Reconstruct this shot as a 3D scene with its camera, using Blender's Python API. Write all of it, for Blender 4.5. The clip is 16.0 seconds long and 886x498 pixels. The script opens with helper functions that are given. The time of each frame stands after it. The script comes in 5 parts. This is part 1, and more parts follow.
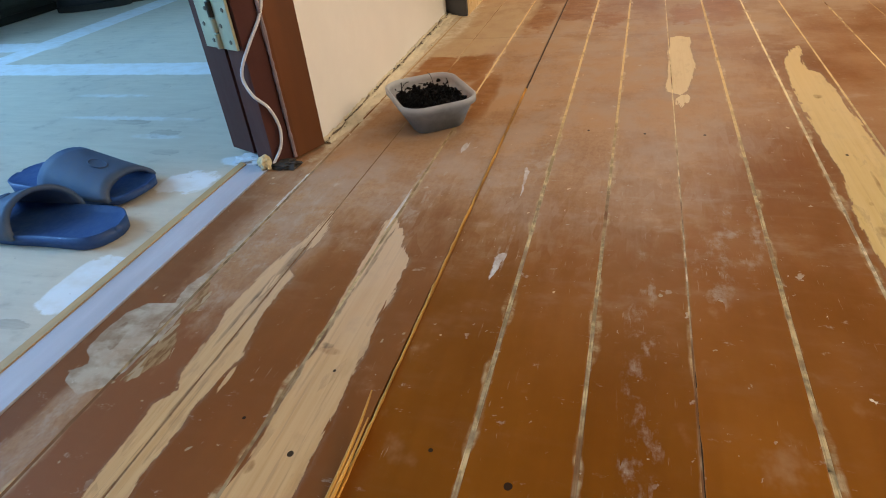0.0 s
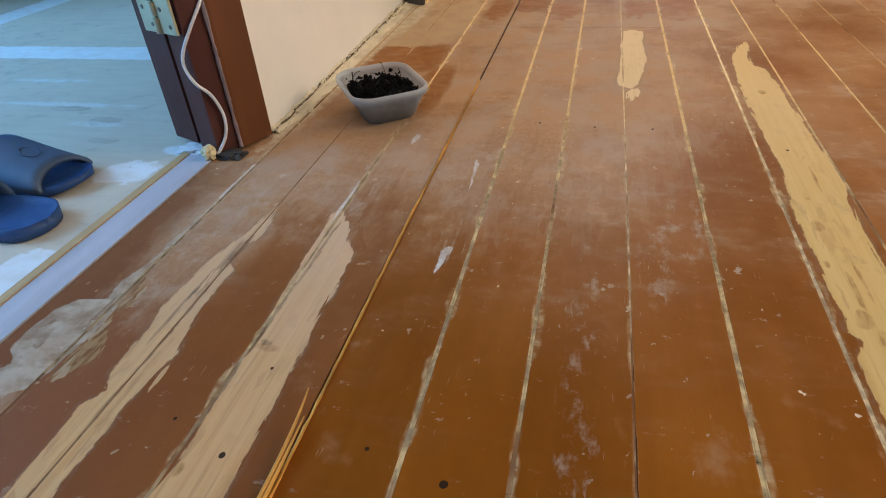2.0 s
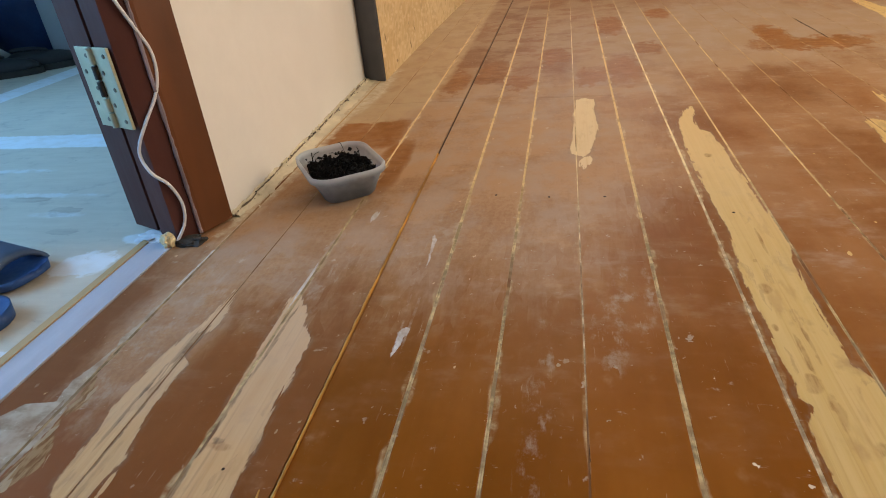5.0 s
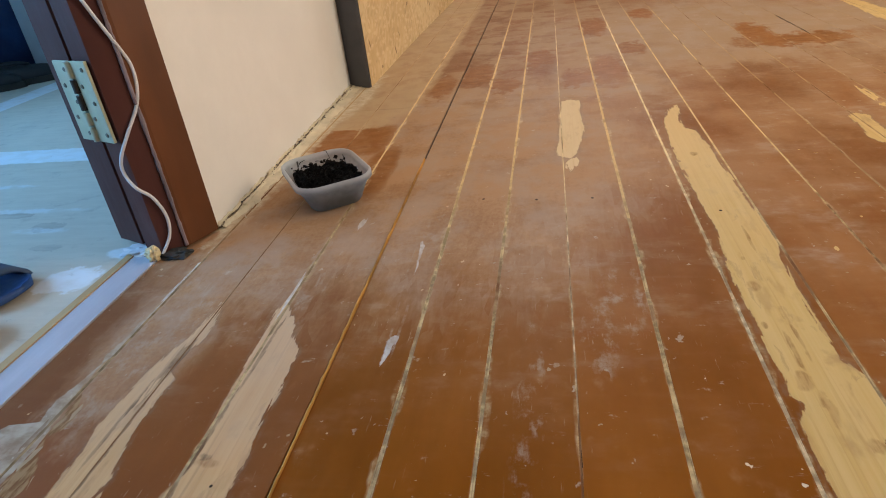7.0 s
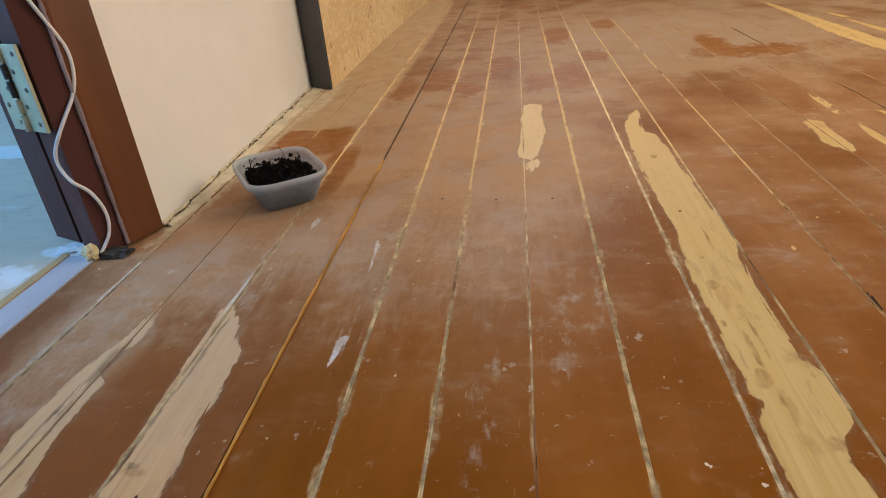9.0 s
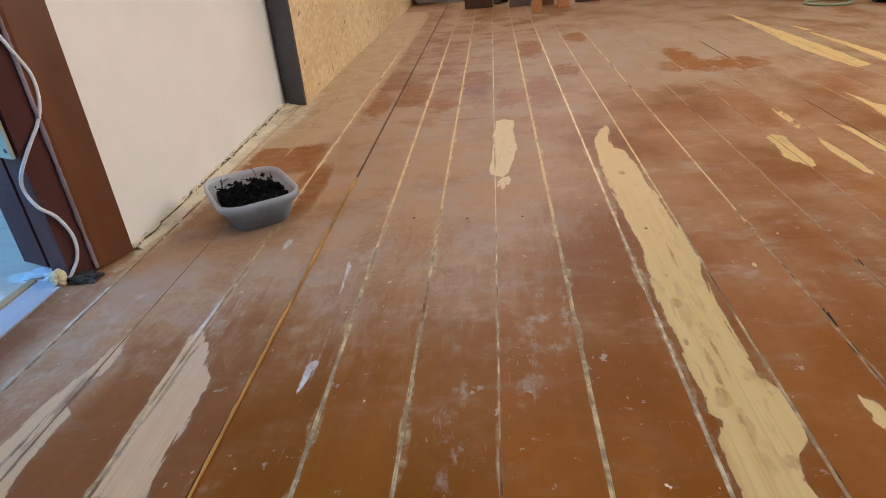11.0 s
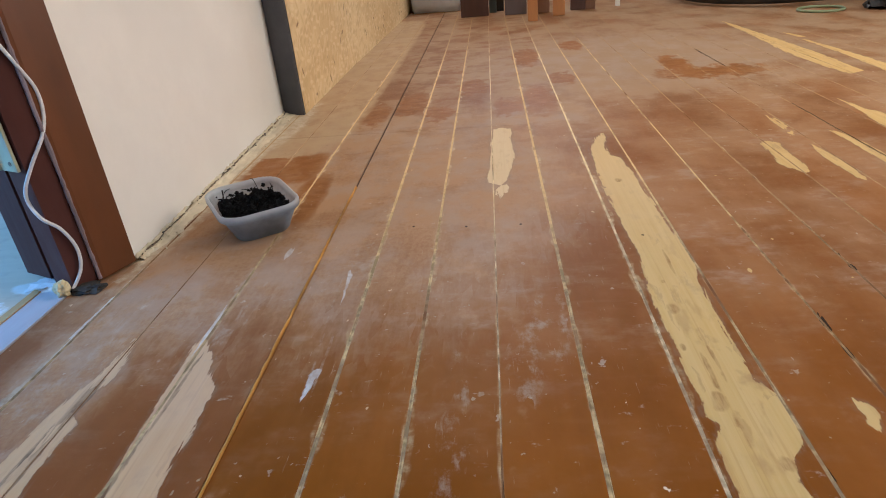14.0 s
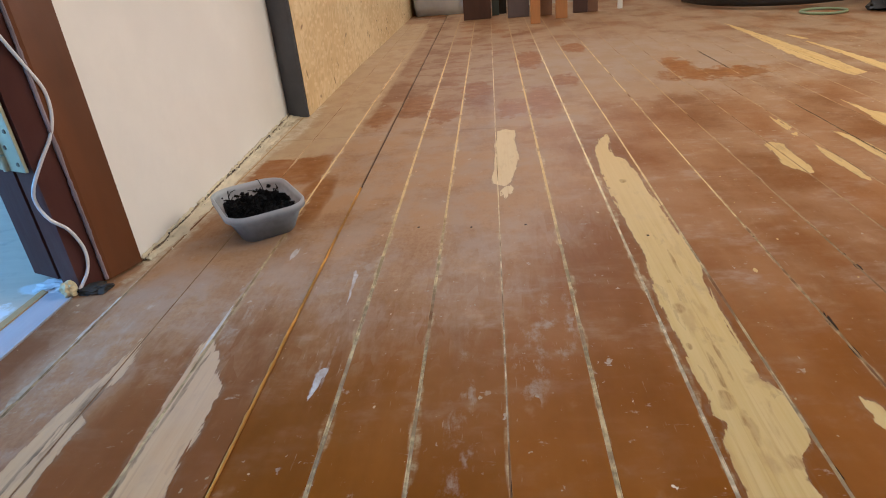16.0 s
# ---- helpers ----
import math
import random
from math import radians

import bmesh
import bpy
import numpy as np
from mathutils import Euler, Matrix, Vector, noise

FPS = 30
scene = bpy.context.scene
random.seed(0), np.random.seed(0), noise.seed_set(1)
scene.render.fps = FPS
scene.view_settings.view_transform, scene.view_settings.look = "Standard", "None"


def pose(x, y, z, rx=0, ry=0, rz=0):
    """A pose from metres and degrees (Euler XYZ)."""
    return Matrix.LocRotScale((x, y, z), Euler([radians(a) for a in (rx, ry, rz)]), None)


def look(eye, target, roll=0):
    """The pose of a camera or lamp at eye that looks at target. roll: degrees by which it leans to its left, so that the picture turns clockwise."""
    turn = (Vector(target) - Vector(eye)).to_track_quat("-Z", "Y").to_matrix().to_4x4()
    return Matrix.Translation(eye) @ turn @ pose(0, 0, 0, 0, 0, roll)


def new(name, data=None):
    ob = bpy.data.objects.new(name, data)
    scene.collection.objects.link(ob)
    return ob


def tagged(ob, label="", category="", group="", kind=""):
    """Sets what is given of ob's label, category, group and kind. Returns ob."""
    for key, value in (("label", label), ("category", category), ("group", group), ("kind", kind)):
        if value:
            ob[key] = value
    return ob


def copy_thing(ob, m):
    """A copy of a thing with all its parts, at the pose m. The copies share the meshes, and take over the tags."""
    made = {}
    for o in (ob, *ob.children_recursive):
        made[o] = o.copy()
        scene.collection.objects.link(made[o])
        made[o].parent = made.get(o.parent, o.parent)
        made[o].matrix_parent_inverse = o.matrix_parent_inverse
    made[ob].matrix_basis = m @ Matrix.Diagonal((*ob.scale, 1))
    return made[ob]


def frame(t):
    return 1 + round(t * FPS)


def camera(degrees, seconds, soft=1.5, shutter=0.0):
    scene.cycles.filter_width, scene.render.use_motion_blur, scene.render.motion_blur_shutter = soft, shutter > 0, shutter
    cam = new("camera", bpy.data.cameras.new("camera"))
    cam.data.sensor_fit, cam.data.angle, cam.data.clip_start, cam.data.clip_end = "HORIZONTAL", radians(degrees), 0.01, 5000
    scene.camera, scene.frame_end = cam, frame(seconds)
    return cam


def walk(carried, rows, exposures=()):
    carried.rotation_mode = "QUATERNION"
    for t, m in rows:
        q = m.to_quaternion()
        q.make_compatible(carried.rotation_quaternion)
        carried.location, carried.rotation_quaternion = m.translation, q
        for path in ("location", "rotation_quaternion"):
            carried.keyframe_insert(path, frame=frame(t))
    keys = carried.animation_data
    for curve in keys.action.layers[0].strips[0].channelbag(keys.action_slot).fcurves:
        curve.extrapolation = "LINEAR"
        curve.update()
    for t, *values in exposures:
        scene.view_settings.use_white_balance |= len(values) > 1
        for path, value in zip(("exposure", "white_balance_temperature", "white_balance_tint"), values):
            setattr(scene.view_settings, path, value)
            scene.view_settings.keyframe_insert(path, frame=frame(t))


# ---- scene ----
cam = camera(72.4, 16.0, soft=1.0)
PATH = [
    (0, (0.195, 0.035, 0.41), (-0.359, 1.606, -0.697), -6.6),
    (0.5, (0.199, 0.043, 0.401), (-0.327, 1.625, -0.703), -5.9),
    (1, (0.189, 0.044, 0.39), (-0.324, 1.597, -0.76), -5.6),
    (1.5, (0.201, 0.047, 0.392), (-0.284, 1.604, -0.768), -5.1),
    (2, (0.214, 0.05, 0.406), (-0.225, 1.632, -0.736), -4.4),
    (2.5, (0.232, 0.046, 0.426), (-0.24, 1.689, -0.613), -4.6),
    (3, (0.212, 0.041, 0.416), (-0.262, 1.688, -0.616), -4.5),
    (3.5, (0.224, 0.054, 0.411), (-0.224, 1.712, -0.612), -4.7),
    (4, (0.242, 0.062, 0.424), (-0.191, 1.743, -0.569), -5.6),
    (4.5, (0.241, 0.062, 0.427), (-0.174, 1.753, -0.558), -5.8),
    (5, (0.244, 0.066, 0.428), (-0.143, 1.763, -0.557), -5.9),
    (7.5, (0.253, 0.073, 0.427), (-0.107, 1.783, -0.544), -7.5),
    (8, (0.257, 0.072, 0.43), (-0.103, 1.786, -0.536), -8.0),
    (8.5, (0.245, 0.075, 0.425), (-0.109, 1.794, -0.535), -7.8),
    (9, (0.259, 0.091, 0.396), (0.005, 1.832, -0.556), -5.0),
    (9.5, (0.257, 0.084, 0.396), (0.029, 1.826, -0.559), -4.4),
    (10, (0.276, 0.095, 0.411), (0.08, 1.85, -0.529), -4.7),
    (12.5, (0.274, 0.09, 0.416), (0.083, 1.848, -0.518), -5.0),
    (13, (0.274, 0.088, 0.418), (0.089, 1.848, -0.514), -5.0),
    (13.5, (0.276, 0.085, 0.424), (0.091, 1.85, -0.497), -5.1),
    (14, (0.274, 0.085, 0.422), (0.089, 1.853, -0.494), -5.2),
    (14.5, (0.274, 0.087, 0.421), (0.086, 1.854, -0.496), -5.3),
    (15, (0.273, 0.085, 0.42), (0.083, 1.854, -0.493), -5.4),
    (15.5, (0.27, 0.084, 0.419), (0.08, 1.855, -0.492), -5.4),
    (16, (0.269, 0.081, 0.42), (0.078, 1.853, -0.487), -5.3),
]
WB = [
    (0.0, 0.0, 6600, 10), (0.5, 0.0, 6600, 10), (1.0, 0.0, 6700, 10), (2.0, 0.0, 6150, 10), (2.5, 0.0, 6000, 10), (3.0, 0.0, 6200, 10), (3.5, 0.0, 6450, 10), (4.5, 0.0, 6450, 10), (5.0, -0.03, 6350, 10),
    (7.5, -0.03, 6050, 10), (8.0, -0.03, 6050, 10), (9.0, -0.03, 6200, 10), (9.5, 0.03, 5800, 10), (10.0, 0.04, 5550, 10), (12.5, 0.04, 5350, 10), (16.0, 0.03, 5450, 10),
]
walk(cam, [(t, look(eye, target, roll)) for t, eye, target, roll in PATH], WB)

# ---- world and light ----
world = bpy.data.worlds.new("sky")
scene.world = world
world.use_nodes = True
wn = world.node_tree
sky = wn.nodes.new("ShaderNodeTexSky")
sky.sky_type, sky.sun_disc, sky.sun_elevation, sky.sun_rotation = "NISHITA", False, radians(30), radians(200)
wn.links.new(sky.outputs[0], wn.nodes["Background"].inputs[0])
wn.nodes["Background"].inputs[1].default_value = 0.1


def area_lamp(name, m, sx, sy, watts, colour):
    d = bpy.data.lights.new(name, "AREA")
    d.shape, d.size, d.size_y, d.energy, d.color = "RECTANGLE", sx, sy, watts, colour
    ob = new(name, d)
    ob.matrix_world = m
    return ob


# daylight in the north and other-room windows; the east lamp is an added warm fill
area_lamp("daylight_north_window", look((0.45, 4.25, 1.45), (0.5, 1.0, 0.3)), 1.0, 1.2, 23, (1.0, 0.96, 0.92))
area_lamp("warm_fill_east", look((2.58, 1.3, 1.5), (0.2, 1.4, 0.3)), 1.4, 1.2, 46, (1.0, 0.85, 0.65))
area_lamp("daylight_other_room_window", look((-2.88, 0.25, 1.5), (-0.7, 0.6, 0.2)), 1.6, 1.3, 84, (0.23, 0.55, 1.0))


# ---- node helpers ----
class Nodes:
    def __init__(self, tree):
        self.t = tree

    def add(self, kind, **props):
        n = self.t.nodes.new(kind)
        for k, v in props.items():
            setattr(n, k, v)
        return n

    def link(self, a, b):
        self.t.links.new(a, b)

    def put(self, socket, v):
        if isinstance(v, bpy.types.NodeSocket):
            self.link(v, socket)
        elif v is not None:
            socket.default_value = v

    def math(self, op, a, b=None, c=None, clamp=False):
        n = self.add("ShaderNodeMath", operation=op, use_clamp=clamp)
        for k, v in enumerate((a, b, c)):
            self.put(n.inputs[k], v)
        return n.outputs[0]

    def vec(self, op, a, b):
        n = self.add("ShaderNodeVectorMath", operation=op)
        self.put(n.inputs[0], a)
        self.put(n.inputs[1], b)
        return n.outputs[0]

    def noise(self, co, stretch=(1, 1, 1), scale=1.0, detail=3.0, rough=0.55):
        n = self.add("ShaderNodeTexNoise")
        self.link(self.vec("MULTIPLY", co, stretch), n.inputs["Vector"])
        n.inputs["Scale"].default_value = scale
        n.inputs["Detail"].default_value = detail
        n.inputs["Roughness"].default_value = rough
        return n.outputs[0]

    def step(self, v, lo, hi, a=0.0, b=1.0):
        n = self.add("ShaderNodeMapRange", interpolation_type="SMOOTHSTEP")
        self.put(n.inputs[0], v)
        for k, x in ((1, lo), (2, hi), (3, a), (4, b)):
            self.put(n.inputs[k], x)
        return n.outputs[0]

    def mix(self, f, a, b, blend="MIX"):
        n = self.add("ShaderNodeMix", data_type="RGBA", blend_type=blend)
        self.put(n.inputs[0], f)
        for k, v in ((6, a), (7, b)):
            self.put(n.inputs[k], (*v, 1) if isinstance(v, tuple) and len(v) == 3 else v)
        return n.outputs[2]

    def cells(self, co, stretch=(1, 1, 1), turn=0.0, axis=2):
        """A random grey for each cell of a stretched cell pattern, and the distance to its middle."""
        mp = self.add("ShaderNodeMapping")
        self.link(co, mp.inputs["Vector"])
        rot = [0.0, 0.0, 0.0]
        rot[axis] = radians(turn)
        mp.inputs["Rotation"].default_value = rot
        v = self.add("ShaderNodeTexVoronoi")
        self.link(self.vec("MULTIPLY", mp.outputs[0], stretch), v.inputs["Vector"])
        v.inputs["Scale"].default_value = 1.0
        sep = self.add("ShaderNodeSeparateColor")
        self.link(v.outputs["Color"], sep.inputs[0])
        return sep.outputs[0], sep.outputs[1], v.outputs["Distance"]

    def bump(self, h, strength, dist):
        n = self.add("ShaderNodeBump")
        n.inputs["Strength"].default_value = strength
        n.inputs["Distance"].default_value = dist
        self.link(h, n.inputs["Height"])
        return n.outputs[0]


def material(name):
    m = bpy.data.materials.new(name)
    m.use_nodes = True
    n = Nodes(m.node_tree)
    return m, n, m.node_tree.nodes["Principled BSDF"]


def plain(name, colour, rough=0.6, metal=0.0, vary=0.25, scale=40.0, stretch=(1, 1, 1), bump=0.15, dist=0.001, spec=0.5, second=None):
    """A worn surface: colour with blotches and grain at two scales and a fine relief."""
    m, n, b = material(name)
    co = n.add("ShaderNodeTexCoord").outputs["Object"]
    big = n.noise(co, stretch, scale * 0.12, 3)
    fine = n.noise(co, stretch, scale, 5, 0.65)
    dark = tuple(c * (1 - vary) for c in colour)
    lite = second or tuple(min(1, c * (1 + vary)) for c in colour)
    c = n.mix(n.step(big, 0.3, 0.7), dark, lite)
    c = n.mix(n.step(fine, 0.25, 0.75, 0.0, 0.6), c, colour)
    n.link(c, b.inputs["Base Color"])
    n.link(n.step(fine, 0.2, 0.8, max(0.03, rough - 0.1), min(1, rough + 0.1)), b.inputs["Roughness"])
    b.inputs["Metallic"].default_value = metal
    b.inputs["Specular IOR Level"].default_value = spec
    n.link(n.bump(fine, bump, dist), b.inputs["Normal"])
    return m


# ---- mesh helpers ----
def bm_box(bm, lo, hi, bevel=0.0, m=None):
    r = bmesh.ops.create_cube(bm, size=1.0)
    vs = r["verts"]
    c = [(a + b) / 2 for a, b in zip(lo, hi)]
    sz = [b - a for a, b in zip(lo, hi)]
    bmesh.ops.transform(bm, matrix=Matrix.Translation(c) @ Matrix.Diagonal((*sz, 1)), verts=vs)
    if bevel:
        es = list({e for v in vs for e in v.link_edges})
        r = bmesh.ops.bevel(bm, geom=es, offset=bevel, segments=2, affect="EDGES", profile=0.6)
        vs = list({v for f in r["faces"] for v in f.verts} | {v for v in vs if v.is_valid})
    if m is not None:
        bmesh.ops.transform(bm, matrix=m, verts=vs)
    return vs


def bm_prism(bm, plan, z0, z1):
    """An upright prism on a plan given counter-clockwise."""
    lo = [bm.verts.new((x, y, z0)) for x, y in plan]
    hi = [bm.verts.new((x, y, z1)) for x, y in plan]
    k = len(plan)
    bm.faces.new(lo[::-1])
    bm.faces.new(hi)
    for a in range(k):
        b = (a + 1) % k
        bm.faces.new((lo[a], lo[b], hi[b], hi[a]))


def finish(name, bm, mat, smooth=False):
    bmesh.ops.recalc_face_normals(bm, faces=bm.faces)
    me = bpy.data.meshes.new(name)
    bm.to_mesh(me)
    bm.free()
    me.materials.append(mat)
    if smooth:
        for p in me.polygons:
            p.use_smooth = True
    return new(name, me)


def part(name, bm, mat, parent, label="", smooth=False):
    ob = finish(name, bm, mat, smooth)
    ob.parent = parent
    return tagged(ob, label)


def thing(name, label, category, group="", kind="", m=None):
    ob = new(name)
    ob.empty_display_size = 0.05
    if m is not None:
        ob.matrix_world = m
    return tagged(ob, label, category, group, kind)


def box_part(name, lo, hi, mat, parent, bevel=0.0, label=""):
    bm = bmesh.new()
    bm_box(bm, lo, hi, bevel)
    return part(name, bm, mat, parent, label)


def tube(points, radius, sides=8, bm=None):
    """A smooth round tube along points (Catmull-Rom)."""
    bm = bm or bmesh.new()
    P = [Vector(p) for p in points]
    pts = []
    for k in range(len(P) - 1):
        a, b, c, d = P[max(k - 1, 0)], P[k], P[k + 1], P[min(k + 2, len(P) - 1)]
        for q in range(8):
            t = q / 8
            pts.append(0.5 * (2 * b + (c - a) * t + (2 * a - 5 * b + 4 * c - d) * t * t + (3 * b - a - 3 * c + d) * t ** 3))
    pts.append(P[-1])
    rings = []
    up = Vector((0.3, 0.2, 1)).normalized()
    for k, p in enumerate(pts):
        d = (pts[min(k + 1, len(pts) - 1)] - pts[max(k - 1, 0)]).normalized()
        u = d.cross(up)
        if u.length < 1e-3:
            u = d.cross(Vector((1, 0, 0)))
        u.normalize()
        w = d.cross(u)
        r = radius(k / (len(pts) - 1)) if callable(radius) else radius
        rings.append([bm.verts.new(p + r * (math.cos(a) * u + math.sin(a) * w)) for a in [2 * math.pi * i / sides for i in range(sides)]])
    for a, b in zip(rings, rings[1:]):
        for i in range(sides):
            bm.faces.new((a[i], a[(i + 1) % sides], b[(i + 1) % sides], b[i]))
    bm.faces.new(rings[0][::-1])
    bm.faces.new(rings[-1])
    return bm


# ---- materials ----
m_wall = plain("cream_plaster", (0.80, 0.762, 0.70), 0.75, vary=0.06, scale=22, bump=0.3, dist=0.0015, spec=0.3)
m_ceiling = plain("white_ceiling", (0.80, 0.78, 0.74), 0.85, vary=0.04)
m_far_wall = plain("far_wall_paint", (0.62, 0.55, 0.45), 0.8, vary=0.06)
m_cool_wall = plain("grey_plaster", (0.45, 0.47, 0.48), 0.85, vary=0.12)
m_jamb = plain("dark_red_brown_gloss_paint", (0.092, 0.032, 0.026), 0.52, vary=0.22, scale=25, stretch=(3, 3, 0.6), bump=0.12, second=(0.115, 0.042, 0.033), spec=0.22)
m_charcoal = plain("charcoal_paint", (0.075, 0.078, 0.092), 0.55, vary=0.3)
m_hinge = plain("brassy_zinc_steel", (0.50, 0.49, 0.34), 0.45, metal=0.35, vary=0.18, scale=120, bump=0.1)
m_screw = plain("dull_steel", (0.20, 0.185, 0.15), 0.45, metal=0.8)
m_oil = plain("oily_black_pin", (0.05, 0.04, 0.03), 0.4, metal=0.4)
m_cable = plain("white_pvc", (0.80, 0.79, 0.80), 0.4, vary=0.05)
m_dark = plain("black_grime", (0.035, 0.03, 0.025), 0.75, vary=0.4)
m_gap = plain("dusty_brown_gap", (0.17, 0.125, 0.08), 0.9, vary=0.5, scale=120)
m_foam = plain("yellow_foam", (0.66, 0.56, 0.34), 0.9, vary=0.2, scale=150, bump=0.6)
m_plaster = plain("cream_plaster_crumbs", (0.68, 0.59, 0.42), 0.92, vary=0.2, scale=90, bump=0.4, dist=0.002)
m_threshold = plain("whitewashed_wood", (0.46, 0.455, 0.50), 0.6, vary=0.14, scale=60, stretch=(3, 0.4, 1))
m_bead = plain("tan_wood_edge", (0.50, 0.33, 0.15), 0.6, vary=0.25, scale=80, stretch=(3, 0.4, 1))
m_splinter = plain("raw_orange_pine", (0.56, 0.27, 0.045), 0.7, vary=0.65, scale=90, stretch=(3, 0.5, 1), bump=0.5)
m_rubber = plain("blue_foam_rubber", (0.018, 0.065, 0.22), 0.55, vary=0.15, scale=90, second=(0.03, 0.085, 0.24))
m_strap = plain("dusty_blue_foam_rubber", (0.05, 0.10, 0.20), 0.65, vary=0.3, scale=60, second=(0.13, 0.145, 0.17))
m_soil = plain("black_soil", (0.006, 0.0055, 0.006), 0.95, vary=0.5, scale=200, spec=0.15, bump=0.9, dist=0.003)
m_sub = plain("dark_underfloor", (0.07, 0.045, 0.03), 0.9, vary=0.35, scale=40)
m_black_hose = plain("black_rubber_hose", (0.022, 0.023, 0.026), 0.45, vary=0.3)
m_green = plain("pale_green_plastic", (0.30, 0.38, 0.22), 0.5, vary=0.15)
m_pale = plain("pale_blue_sacking", (0.72, 0.80, 0.92), 0.8, vary=0.12, bump=0.4, dist=0.004)
m_brown = plain("dark_brown_board", (0.075, 0.032, 0.022), 0.5, vary=0.3, stretch=(3, 3, 0.5))
m_teal = plain("grey_teal_board", (0.11, 0.15, 0.15), 0.6, vary=0.2, stretch=(3, 3, 0.5))
m_grey = plain("grey_purple_board", (0.12, 0.095, 0.10), 0.6, vary=0.2, stretch=(3, 3, 0.5))
m_orange = plain("orange_pine_timber", (0.46, 0.20, 0.06), 0.55, vary=0.2, stretch=(4, 4, 0.5))
m_umber = plain("umber_timber", (0.19, 0.09, 0.045), 0.6, vary=0.25, stretch=(4, 4, 0.5))
m_shoe = plain("black_leather_shoe", (0.012, 0.012, 0.014), 0.5, vary=0.3)
m_cabinet = plain("olive_black_cabinet", (0.022, 0.020, 0.014), 0.5, vary=0.2)
m_bag = plain("navy_fabric", (0.012, 0.035, 0.11), 0.8, vary=0.4, scale=60, bump=0.5)
m_frame = plain("white_window_paint", (0.78, 0.77, 0.74), 0.45, vary=0.04)


def glass_material():
    m, n, b = material("window_glass")
    b.inputs["Base Color"].default_value = (1, 1, 1, 1)
    b.inputs["Roughness"].default_value = 0.0
    b.inputs["Transmission Weight"].default_value = 1.0
    return m


def tub_material():
    m, n, b = material("frosted_plastic")
    b.inputs["Base Color"].default_value = (0.78, 0.81, 0.85, 1)
    b.inputs["Roughness"].default_value = 0.35
    tl = n.add("ShaderNodeBsdfTranslucent")
    tl.inputs[0].default_value = (0.74, 0.75, 0.76, 1)
    tr = n.add("ShaderNodeBsdfTransparent")
    tr.inputs[0].default_value = (0.70, 0.79, 0.92, 1)
    co = n.add("ShaderNodeTexCoord").outputs["Object"]
    a = n.add("ShaderNodeMixShader")
    a.inputs[0].default_value = 0.45
    n.link(b.outputs[0], a.inputs[1])
    n.link(tl.outputs[0], a.inputs[2])
    c = n.add("ShaderNodeMixShader")
    tz = n.add("ShaderNodeSeparateXYZ")
    n.link(co, tz.inputs[0])
    body = n.step(tz.outputs[2], 0.046, 0.056, 0.70, 0.34)
    n.put(c.inputs[0], n.math("MULTIPLY", body, n.step(n.noise(co, (1, 1, 1), 45, 3), 0.3, 0.7, 0.95, 1.05)))
    n.link(a.outputs[0], c.inputs[1])
    n.link(tr.outputs[0], c.inputs[2])
    out = m.node_tree.nodes["Material Output"]
    n.link(c.outputs[0], out.inputs[0])
    return m


def osb_material():
    m, n, b = material("yellow_plywood")
    co = n.add("ShaderNodeTexCoord").outputs["Object"]
    big = n.noise(co, (1, 1.0, 2.0), 2.5, 3)
    grain = n.noise(co, (3, 40, 40), 4, 4, 0.65)
    c = n.mix(n.step(big, 0.35, 0.65), (0.66, 0.46, 0.215), (0.76, 0.57, 0.30))
    for turn, tint in ((8, (0.84, 0.66, 0.40)), (64, (0.60, 0.40, 0.17)), (121, (0.80, 0.62, 0.37)), (158, (0.56, 0.37, 0.16))):
        pick, tone, dist = n.cells(co, (1, 20, 62), turn, 0)
        c = n.mix(n.math("MULTIPLY", n.step(pick, 0.52, 0.56), n.step(n.math("ADD", dist, n.math("MULTIPLY", grain, 0.3)), 0.40, 0.62, 0.5, 0.0)), c, tint)
        c = n.mix(n.math("MULTIPLY", n.step(tone, 0.972, 0.976), n.step(n.math("ADD", dist, n.math("MULTIPLY", grain, 0.35)), 0.40, 0.60, 0.85, 0.0)), c, (0.24, 0.115, 0.04))
    c = n.mix(n.step(grain, 0.55, 0.75, 0.0, 0.25), c, (0.52, 0.33, 0.13))
    n.link(c, b.inputs["Base Color"])
    b.inputs["Roughness"].default_value = 0.6
    n.link(n.bump(grain, 0.2, 0.001), b.inputs["Normal"])
    return m


m_glass, m_tub, m_osb = glass_material(), tub_material(), osb_material()


# ---- the worn marks of the two floors ----
# mark: kind, centre x, centre y, half width, half length, squareness across and along, raggedness
MARKS = []
STRIPS = []


def mark(*m):
    MARKS.append(m)


def strip(kind, ragged, *stops):
    """A worn patch that runs along the grain: its left and right edge at each distance y."""
    STRIPS.append((kind, ragged, stops))


